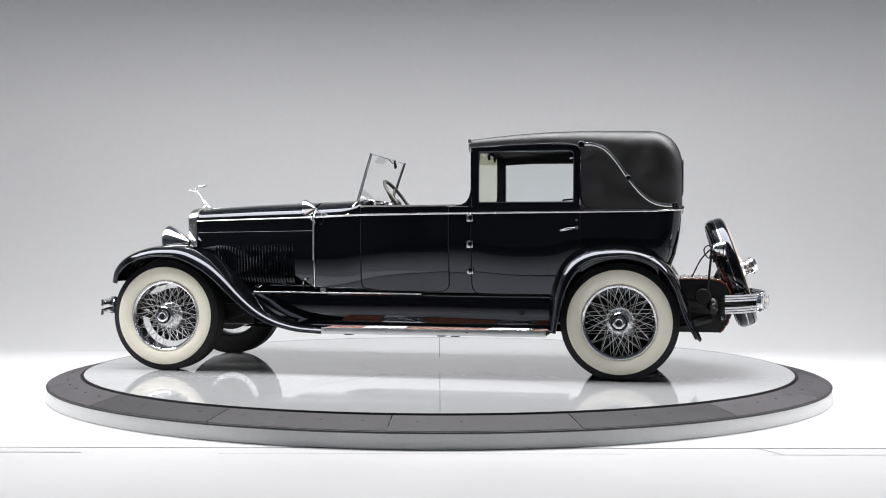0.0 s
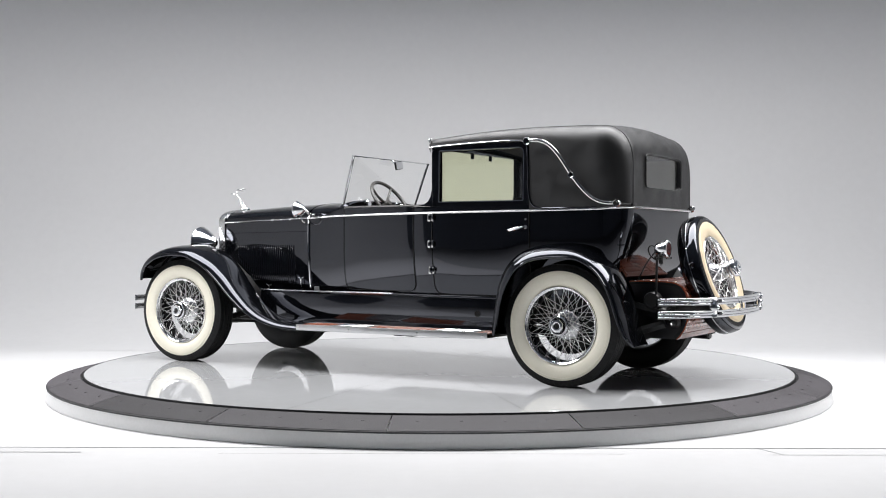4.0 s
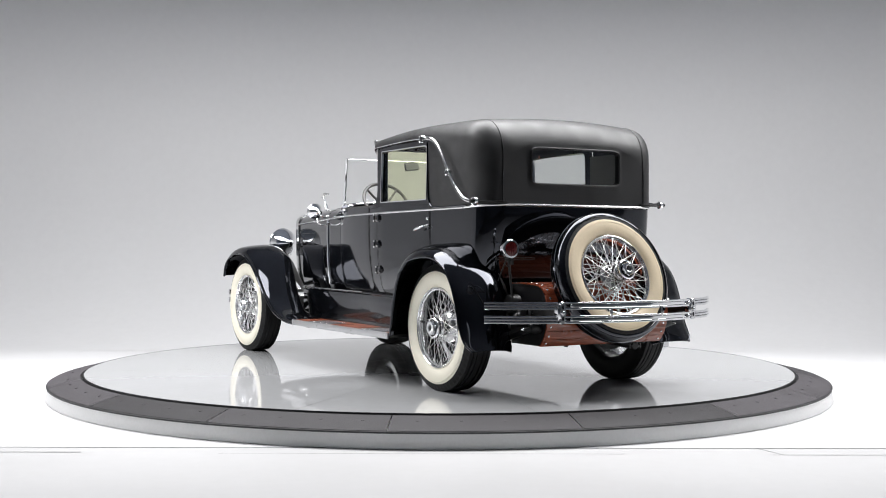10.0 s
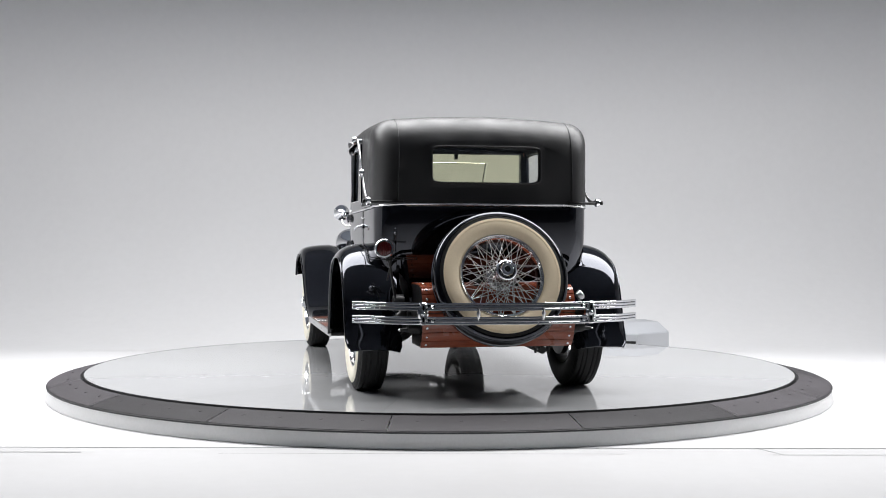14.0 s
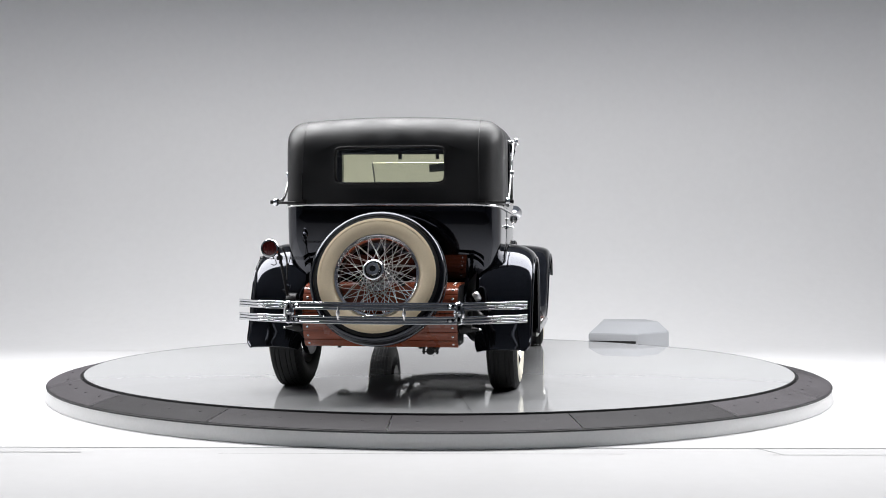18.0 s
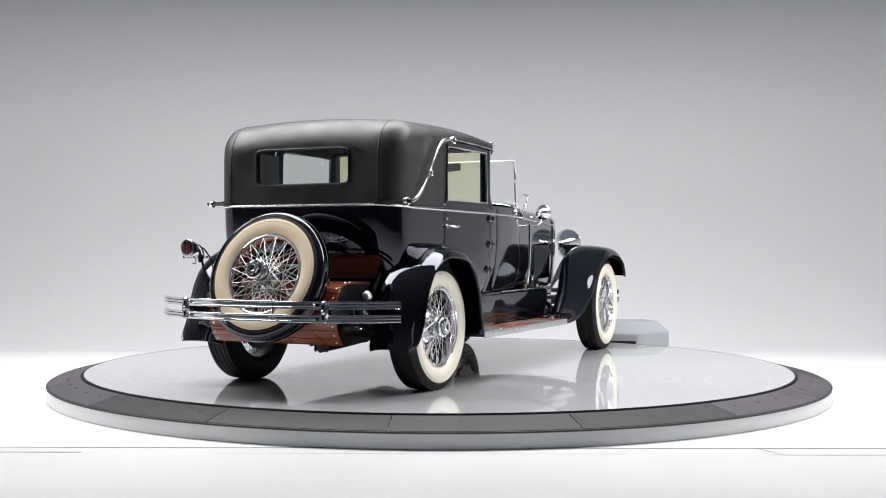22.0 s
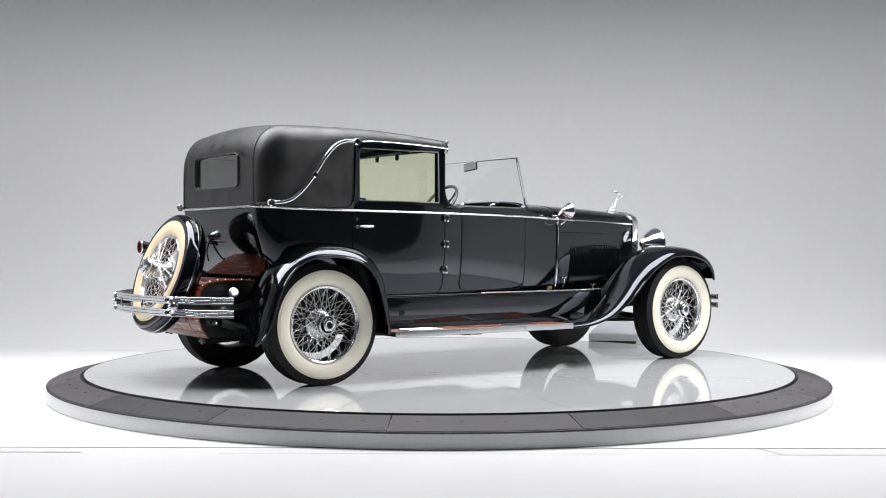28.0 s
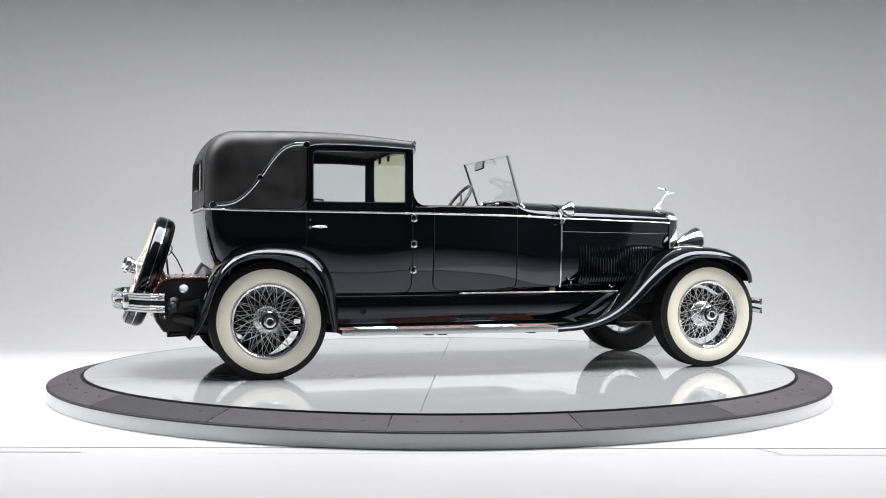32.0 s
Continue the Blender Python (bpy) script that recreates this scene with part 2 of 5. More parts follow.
# ---- the studio: floor, curved white backdrop, dark side towards the camera ----
def studio():
    bm = bmesh.new()
    bmesh.ops.create_grid(bm, x_segments=24, y_segments=24, size=1.0)
    for v in bm.verts:
        v.co = Vector((v.co.x * 13, 3.04 + v.co.y * 5.96, FLOOR_Z))
    tagged(part("floor", bm, FLOORPAINT), label="white painted glossless studio floor with fine joints", kind="structure")
    # front strip: the fall of light towards the camera is in its darker colour
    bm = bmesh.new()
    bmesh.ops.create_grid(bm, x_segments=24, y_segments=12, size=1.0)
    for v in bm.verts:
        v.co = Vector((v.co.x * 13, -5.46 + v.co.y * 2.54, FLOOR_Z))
    tagged(part("floor_front", bm, FLOORFRONT), label="white studio floor before the joint, coloured darker for light falloff", kind="structure")
    bm = bmesh.new()
    bmesh.ops.create_grid(bm, x_segments=12, y_segments=8, size=1.0)
    for v in bm.verts:
        v.co = Vector((v.co.x * 13, -12.6 + v.co.y * 4.6, FLOOR_Z - 0.003))
    tagged(part("floor_apron", bm, DARKFLOOR), label="dark unlit studio floor behind the camera side", kind="structure")
    # backdrop: a cove and wall swept along a U-shaped path
    path = []
    half, back, rad = 7.6, 3.3, 2.2
    path.append(((-half, -3.4), (-1, 0)))
    for i in range(13):
        a = math.pi - math.pi / 2 * i / 12
        path.append(((-half + rad + rad * math.cos(a), back - rad + rad * math.sin(a)), (math.cos(a), math.sin(a))))
    for i in range(13):
        a = math.pi / 2 - math.pi / 2 * i / 12
        path.append(((half - rad + rad * math.cos(a), back - rad + rad * math.sin(a)), (math.cos(a), math.sin(a))))
    path.append(((half, -4.2), (1, 0)))
    r, rows = 2.8, []
    for (px, py), (nx, ny) in path:
        row = [(px - nx * 0.3, py - ny * 0.3, FLOOR_Z + 0.0012)]
        for k in range(25):
            a = math.pi / 2 * k / 24
            row.append((px + nx * r * math.sin(a), py + ny * r * math.sin(a), FLOOR_Z + 0.0015 + r * (1 - math.cos(a))))
        row.append((px + nx * r, py + ny * r, 6.2))
        row.append((px + nx * (r + 0.15), py + ny * (r + 0.15), 6.2))
        row.append((px + nx * (r + 0.15), py + ny * (r + 0.15), FLOOR_Z - 0.1))
        rows.append(row)
    tagged(part("backdrop", loft(rows), CYC, angle=60), label="seamless white curved studio backdrop wall", kind="structure")
    # the dark rest of the room
    tagged(part("wall_south", box(-13, 13, -17.2, -17, FLOOR_Z, 6.4), DARKWALL), label="dark unlit studio wall", kind="structure")
    tagged(part("wall_west", box(-13.2, -13, -17.2, 9.2, FLOOR_Z, 6.4), DARKWALL), label="dark unlit studio wall", kind="structure")
    tagged(part("wall_east", box(13, 13.2, -17.2, 9.2, FLOOR_Z, 6.4), DARKWALL), label="dark unlit studio wall", kind="structure")
    tagged(part("wall_north", box(-13.2, 13.2, 9.0, 9.2, FLOOR_Z, 6.4), DARKWALL), label="dark unlit studio wall", kind="structure")
    tagged(part("ceiling", box(-13.2, 13.2, -17.2, 9.2, 6.4, 6.6), DARKWALL), label="dark studio ceiling", kind="structure")
    # joints in the floor before the turntable
    for x0, x1, y0, y1, w in ((-13, 0.0, -2.90, -2.945, 0.006), (0.0, 13, -2.945, -2.905, 0.006), (-13, -1.95, -3.095, -3.095, 0.005),
                              (1.80, 13, -3.15, -3.12, 0.003), (1.77, 1.86, -2.94, -3.15, 0.003), (-1.2, 1.0, -3.13, -3.13, 0.002)):
        d = Vector((x1 - x0, y1 - y0, 0)).normalized()
        s = Vector((-d.y, d.x, 0)) * w
        bm = bmesh.new()
        a, b = Vector((x0, y0, FLOOR_Z + 0.0025)), Vector((x1, y1, FLOOR_Z + 0.0025))
        vs = [bm.verts.new(q) for q in (a - s, b - s, b + s, a + s)]
        bm.faces.new(vs)
        tagged(part("trim", bm, SEAM), label="thin dark joint line in the white floor", kind="structure")


studio()


# ---- the turntable ----
def turntable_base():
    base = tagged(new("turntable"), "round white platform with a charcoal rubber ramp ring", "turntable")
    prof = [(2.72, FLOOR_Z), (3.01, FLOOR_Z), (3.015, FLOOR_Z + 0.004), (3.004, -0.076), (2.994, -0.072), (2.72, -0.030)]
    part("skirt", turned(prof, 160), SKIRT, base, "white painted skirt")
    part("edge_strip", turned([(2.985, -0.073), (3.010, -0.077), (3.012, -0.067), (2.985, -0.060)], 160), RAMP_DARK, base, "thin black rubber edge")
    part("inner_lip", turned([(2.755, -0.05), (2.756, -0.020), (2.768, -0.014), (2.769, -0.03)], 160), RAMP_DARK, base, "black rubber lip round the disc")
    n = 17
    step = 2 * math.pi / n
    rows = []
    gap = 0.0011
    for i in range(15):
        a = gap + (step - 2 * gap) * i / 14
        rows.append([(r * math.cos(a), r * math.sin(a), z) for r, z in ((2.772, -0.035), (2.770, -0.011), (2.776, -0.008), (2.992, -0.057), (3.002, -0.062), (3.000, -0.071))])
    tile = part("ramp_tile", loft(rows), RAMP, base, at=pose(0, 0, 0, 0, 0, -95.6))
    for i in range(1, n):
        piece("ramp_tile", tile.data, base, pose(0, 0, 0, 0, 0, -95.6 + 360 / n * i))
    bolt = None
    for i in range(n):
        for k in range(4):
            a = radians(-95.6) + step * (i + (k + 0.62) / 4.25)
            r = 2.86
            at = Matrix.Translation((r * math.cos(a), r * math.sin(a), -0.0262)) @ Matrix.Rotation(a, 4, "Z") @ Matrix.Rotation(radians(12.8), 4, "Y")
            if bolt is None:
                bolt = part("bolt", turned([(0, 0.0), (0.007, 0.0003), (0.009, 0.0012), (0.0105, 0.0008), (0.0115, -0.006)], 14), RAMP, base, at=at)
            else:
                piece("bolt", bolt.data, base, at)


def turntable_disc():
    disc = tagged(new("turntable_disc"), "glossy light grey rotating turntable disc made of panels", "turntable disc")
    part("sub_disc", turned([(0, -0.006), (2.746, -0.006), (2.746, -0.05), (0, -0.05)], 160), SEAM, disc)
    part("disc_edge", turned([(2.7475, -0.05), (2.7475, -0.0005), (2.7490, 0.0012), (2.7515, 0.0012), (2.7525, -0.0005), (2.7525, -0.05)], 160), RAMP_DARK, disc, "black rubber disc edge")
    part("centre_panel", turned([(0, 0), (0.600, 0), (0.6080, 0), (0.6088, -0.001), (0.6088, -0.006)], 64), DISC, disc)
    n = 12
    step = 2 * math.pi / n
    rows = []
    for i in range(15):
        q = i / 14
        row = []
        for r, z in ((0.6105, -0.006), (0.6105, -0.001), (0.6112, 0), (0.616, 0), (1.2, 0), (2.0, 0), (2.740, 0), (2.7455, 0), (2.7465, -0.001), (2.7465, -0.006)):
            g = 0.002 / r
            a = g + (step - 2 * g) * q
            row.append((r * math.cos(a), r * math.sin(a), z))
        rows.append(row)
    first = part("floor_panel", loft(rows), DISC, disc, at=pose(0, 0, 0, 0, 0, 11.5))
    for i in range(1, n):
        piece("floor_panel", first.data, disc, pose(0, 0, 0, 0, 0, 11.5 + 30 * i))
    return disc


def drive_housing():
    h = tagged(new("drive_housing"), "low grey metal drive housing beside the turntable", "machine housing")
    # plan corners of the skirt and of the top, seen from above
    low = [(1.50, 2.36), (1.975, 2.27), (2.36, 2.62), (2.30, 3.25), (1.70, 3.30)]
    top = [(1.66, 2.60), (2.00, 2.50), (2.27, 2.72), (2.20, 3.10), (1.76, 3.12)]
    bm = loft([[(x, y, FLOOR_Z) for x, y in low], [(x, y, 0.075) for x, y in low], [(x, y, 0.172) for x, y in top]], wrap=True, caps=True)
    bmesh.ops.bevel(bm, geom=[e for e in bm.edges], offset=0.006, segments=2, affect="EDGES")
    part("cover", bm, HOUSING, h, "grey painted bevelled cover")
    a, b = Vector((1.515, 2.357, 0)), Vector((1.962, 2.272, 0))
    d = (b - a).normalized()
    nrm = Vector((d.y, -d.x, 0)) * 0.004
    bm = loft([[a + nrm + Vector((0, 0, -0.025)), b + nrm + Vector((0, 0, -0.025))], [a + nrm + Vector((0, 0, 0.004)), b + nrm + Vector((0, 0, 0.004))]])
    bm.faces.ensure_lookup_table()
    part("slot", bm, SLOT, h, "black drive slot")


turntable_base()
turntable_disc_ob = turntable_disc()
drive_housing()


# ---- the car: x forward, y to its left, z up, ground at 0 ----
car = tagged(new("town_car"), "glossy black vintage town car with chrome trim and whitewall tyres", "car")

HALF_WIDTH = [(-1.95, 0.711), (-1.6, 0.711), (-1.2, 0.704), (-0.8, 0.699), (-0.38, 0.689), (-0.2, 0.668), (0.2, 0.615), (0.53, 0.560), (0.87, 0.505), (1.4, 0.408), (1.93, 0.308)]
TUCK = [(0.45, 0.092), (0.50, 0.079), (0.55, 0.0665), (0.60, 0.0545), (0.65, 0.0430), (0.70, 0.0322), (0.75, 0.0225), (0.80, 0.0147), (0.85, 0.0088), (0.90, 0.0049), (0.95, 0.0024), (1.00, 0.001), (1.10, 0.0), (1.20, 0.0), (1.75, 0.012)]
# the hand-beaten lower panels: the turn-under starts higher or lower along the side
WAVE = [(-1.95, 0.05), (-1.25, 0.05), (-1.13, 0.045), (-1.04, 0.004), (-0.91, -0.014), (-0.66, -0.016), (-0.41, 0.010), (-0.2, 0.008), (0.016, -0.002), (0.233, -0.015), (0.41, -0.037), (0.58, -0.082), (0.72, -0.10), (0.95, -0.10)]
BELT = [(-1.9, 1.213), (-1.2, 1.207), (-0.376, 1.200), (0.53, 1.190), (0.87, 1.177), (1.93, 1.151)]
HOOD_TOP = [(0.5, 1.312), (0.87, 1.304), (1.4, 1.286), (1.99, 1.253)]


def side_y(x, z):
    low = max(0.0, min(1.0, (1.12 - z) / 0.2))
    return ease(x, HALF_WIDTH) - ease(z - ease(x, WAVE) * low, TUCK)


def both(make):
    """Calls make for the left (1) and right (-1) side."""
    for s in (1, -1):
        make(s)


def flip(bm, s):
    if s < 0:
        bm.transform(Matrix.Diagonal((1, -1, 1, 1)))
        bmesh.ops.reverse_faces(bm, faces=bm.faces)
    return bm


# -- body tub, from the cowl round the back --
def tub_top(x):
    return lerp(x, [(-0.42, 1.213), (-0.36, 1.252), (0.5, 1.252), (0.62, 1.21), (0.87, 1.177)])


def tub():
    rows = []
    for f in (0, 0.06, 0.18, 0.34, 0.5, 0.66, 0.8, 0.92, 1.0):
        left = []
        xs = [0.868 - (0.868 + 1.73) * i / 40 for i in range(41)]
        for x in xs:
            z = 0.585 + f * (tub_top(x) - 0.585)
            left.append(Vector((x, side_y(x, z), z)))
        z = 0.585 + f * (1.213 - 0.585)
        back = -1.908 + ease(z, [(0.585, 0.16), (0.7, 0.11), (0.81, 0.075), (0.9, 0.042), (1.1, 0.008), (1.22, 0.0)])
        w = side_y(-1.73, z)
        rc = -1.73 - back
        ry = 0.16
        for i in range(1, 11):
            a = math.pi / 2 * i / 10
            left.append(Vector((-1.73 - rc * math.sin(a), w - ry + ry * math.cos(a), z)))
        for y in (0.4, 0.25, 0.1):
            left.append(Vector((back - 0.006 * (1 - (y / 0.54) ** 2), y, z)))
        rows.append(left + [Vector((p.x, -p.y, p.z)) for p in reversed(left)])
    part("body", loft(rows), PAINT, car, "gloss black coachwork body", angle=40)


tub()


def panel_skin(x0, x1, z0, z1, r0, r1, lift=0.005, nz=14, nx=14):
    """A door skin: lower corners rounded by r0 (at x0) and r1 (at x1), lifted off the body."""
    rows = []
    zs = [z0 + (z1 - z0) * (i / nz) ** 1.0 for i in range(nz + 1)]
    zs = sorted(set(zs + [z0 + r * k for r in (r0, r1) for k in (0.04, 0.12, 0.25, 0.45, 0.7, 1.0)]))

    def ends(z):
        a, b = x0, x1
        if z < z0 + r0:
            a = x0 + r0 - math.sqrt(max(0, r0 * r0 - (z0 + r0 - z) ** 2))
        if z < z0 + r1:
            b = x1 - r1 + math.sqrt(max(0, r1 * r1 - (z0 + r1 - z) ** 2))
        return a, b

    for i, z in enumerate(zs):
        a, b = ends(z)
        xs = [a + (b - a) * k / nx for k in range(nx + 1)]
        row = [(a - 0.001, side_y(a, z) - 0.012, z)] + [(x, side_y(x, z) + lift - (0.003 if k in (0, nx) else 0), z) for k, x in enumerate(xs)] + [(b + 0.001, side_y(b, z) - 0.012, z)]
        if i == 0:
            rows.append([(x, y - 0.018, zz - 0.001) for x, y, zz in row])
        rows.append(row)
    rows.append([(x, y - 0.018, zz + 0.001) for x, y, zz in rows[-1]])
    return loft(rows)


def shut_line(door, s, pts):
    """A dark gap ribbon beside a door's edge; pts: (x, z) along it."""
    rows = []
    for i, (x, z) in enumerate(pts):
        a, b = pts[max(0, i - 1)], pts[min(len(pts) - 1, i + 1)]
        d = Vector((b[0] - a[0], 0, b[1] - a[1])).normalized()
        n = Vector((-d.z, 0, d.x)) * 0.0028
        p = Vector((x, side_y(x, z) + 0.0062, z))
        rows.append([p - n, p + n])
    part("shut_line", flip(loft(rows), s), GAP, door)


def door_edge(x0, x1, z0, z1, r):
    """The outline of a door with rounded lower corners, from top to top."""
    pts = [(x0, z1 - (z1 - z0 - r) * i / 10) for i in range(11)]
    pts += [(x0 + r - r * math.cos(a), z0 + r - r * math.sin(a)) for a in [math.pi / 2 * i / 8 for i in range(1, 9)]]
    pts += [(x0 + r + (x1 - x0 - 2 * r) * i / 12, z0) for i in range(1, 12)]
    pts += [(x1 - r + r * math.sin(a), z0 + r - r * math.cos(a)) for a in [math.pi / 2 * i / 8 for i in range(0, 9)]]
    return pts + [(x1, z0 + r + (z1 - z0 - r) * i / 10) for i in range(1, 11)]


def hinge(door, s, z):
    y = side_y(-0.38, z)
    bm = box(-0.404, -0.356, y - 0.004, y + 0.014, z - 0.026, z + 0.026, 0.005)
    bm = box(-0.392, -0.372, y + 0.012, y + 0.034, z - 0.030, z + 0.030, 0.008, bm)
    part("hinge", flip(bm, s), NICKEL_SHELL, door, "bright strap hinge")
    part("hinge_pad", flip(box(-0.4, -0.374, y + 0.03, y + 0.0365, z - 0.016, z + 0.016, 0.003), s), PAINT, door)


def door_front(s):
    d = part("front_door", flip(panel_skin(-0.215, 0.485, 0.618, 1.253, 0.065, 0.065), s), PAINT, car, "black chauffeur's door")
    shut_line(d, s, door_edge(-0.215, 0.485, 0.618, 1.252, 0.065))
    # rolled top and inner lining
    rows = []
    for i in range(13):
        x = 0.49 - 0.86 * i / 12
        y = side_y(x, 1.25)
        rows.append([(x, y + 0.004, 1.247), (x, y - 0.004, 1.262), (x, y - 0.03, 1.266), (x, y - 0.055, 1.258), (x, y - 0.065, 1.2), (x, y - 0.07, 0.7)])
    part("door_capping", flip(loft(rows), s), LEATHER, d, "black leather door capping")


def door_rear(s):
    d = part("rear_door", flip(panel_skin(-1.19, -0.389, 0.602, 1.258, 0.08, 0.07), s), PAINT, car, "black passenger door with window")
    shut_line(d, s, door_edge(-1.19, -0.389, 0.602, 1.20, 0.072))
    outer = rounded(-1.185, -0.389, 1.245, 1.690, (0.012, 0.05, 0.004, 0.004), 4)
    inner = rounded(-1.146, -0.444, 1.275, 1.656, (0.014, 0.042, 0.012, 0.012), 4)
    glass = rounded(-1.139, -0.451, 1.282, 1.649, (0.012, 0.036, 0.01, 0.01), 4)

    def ring(pts, dy):
        return [(x, side_y(x, z) + dy, z) for x, z in pts]

    part("window_frame", flip(loft([ring(outer, -0.03), ring(outer, 0.003), ring([(x * 0.985 - 0.012, z * 0.99 + 0.0145) for x, z in outer], 0.007), ring(inner, 0.004), ring(inner, -0.035)], wrap=True), s), PAINT, d)
    part("window_bead", flip(loft([ring(inner, 0.002), ring(inner, 0.0065), ring(glass, 0.0065), ring(glass, -0.01)], wrap=True), s), CHROME, d, "thin chrome window bead")
    bm = bmesh.new()
    bm.faces.new([bm.verts.new(p) for p in ring(inner, -0.018)])
    pane = part("window_pane", flip(bm, s), GLASS, d, "clear door glass")
    pane.visible_shadow = False
    for z in (1.164, 0.971, 0.778):
        hinge(d, s, z)
    y = side_y(-1.1, 1.094)
    dip = 0.026 if s > 0 else 0.0
    bm = tube([(-1.165, y + 0.012, 1.093), (-1.15, y + 0.042, 1.0935 - dip * 0.13), (-1.11, y + 0.05, 1.0945 - dip * 0.5), (-1.05, y + 0.047, 1.095 - dip)], [0.006, 0.007, 0.009, 0.010, 0.009, 0.006], 10, 12, flat=0.7)
    part("door_handle", flip(turned([(0, 0.014), (0.014, 0.014), (0.018, 0.0)], 16, "y", bm, pose(-1.165, y, 1.093)), s), CHROME, d, "chrome lever handle")
    part("lock_escutcheon", flip(turned([(0, 0.008), (0.008, 0.008), (0.011, 0.0)], 14, "y", m=pose(-1.165, y + 0.004, 1.147)), s), NICKEL_SHELL, d)
    part("window_winder", flip(tube([(-1.06, 0.655, 1.292), (-1.09, 0.62, 1.298), (-1.13, 0.62, 1.30)], 0.007, 8, 6), s), IRON, d, "black interior winder handle")


both(door_front)
both(door_rear)


def belt_moulding():
    left = []
    for i in range(41):
        x = 0.868 - (0.868 + 1.73) * i / 40
        left.append(Vector((x, side_y(x, 1.2) + 0.006, ease(x, BELT))))
    for i in range(1, 11):
        a = math.pi / 2 * i / 10
        left.append(Vector((-1.73 - 0.186 * math.sin(a), 0.717 - 0.16 + 0.16 * math.cos(a), 1.214 + 0.012 * i / 10)))
    left += [Vector((-1.921, y, 1.226)) for y in (0.4, 0.2)]
    pts = left + [Vector((p.x, -p.y, p.z)) for p in reversed(left)]
    part("belt_moulding", tube(pts, 0.0085, 8, flat=0.8), NICKEL_SHELL, car, "polished chrome belt moulding")


belt_moulding()


def cowl():
    rows = []
    for i in range(9):
        x = 0.868 - 0.37 * i / 8
        zb, zt, w = ease(x, BELT) if i < 5 else ease(x, BELT) + (tub_top(x) - ease(x, BELT)) * (i - 4) / 4, ease(x, HOOD_TOP) + 0.012 * i / 8, side_y(x, 1.2)
        row = []
        for k in range(25):
            a = math.pi * k / 24
            row.append((x, w * math.copysign(abs(math.cos(a)) ** 0.7, math.cos(a)), zb + (zt - zb) * math.sin(a) ** 0.8))
        rows.append(row)
    rows.append([(x - 0.02, y * 0.97, z - 0.012) for x, y, z in rows[-1]])
    part("cowl", loft(rows), PAINT, car, "black scuttle panel")
    part("dashboard", loft([[(x - 0.002, y * 0.985, z - 0.006) for x, y, z in rows[-1]], [(x + 0.03, y * 0.97, min(z, 1.27) - 0.2) for x, y, z in rows[-1]]]), PAINT, car)
    # chrome edge over the dash opening
    part("dash_trim", tube([(x - 0.004, y, z + 0.004) for x, y, z in rows[-1]][3:-3], 0.007, 8), CHROME, car, "chrome dash edging")
    for s in (1, -1):
        pts = [(0.876, s * (side_y(0.876, z) + 0.003), z) for z in (0.59, 0.7, 0.85, 1.0, 1.1, 1.172)]
        part("cowl_strip", tube(pts, 0.009, 8), CHROME, car, "vertical chrome cowl band")
        bm = tube([(0.876, s * 0.515, 1.176), (0.874, s * 0.46, 1.232), (0.874, s * 0.3, 1.285), (0.874, s * 0.12, 1.304), (0.874, 0, 1.306)], 0.006, 8, 16)
        part("cowl_band", bm, CHROME, car)
        part("maker_plate", flip(box(0.782, 0.826, 0.488, 0.500, 0.598, 0.630, 0.002), s), BRASS if s < 0 else ALU, car, "small metal badge plate")


cowl()


# -- hood and radiator --
def hood_row(x, n=28, grow=0.0):
    zb, zt, w = ease(x, BELT), ease(x, HOOD_TOP), side_y(x, 1.2) + grow
    row = []
    for k in range(n + 1):
        a = math.pi * k / n
        row.append((x, w * math.copysign(abs(math.cos(a)) ** 0.62, math.cos(a)), zb + (zt + grow - zb) * math.sin(a) ** 0.85))
    return row


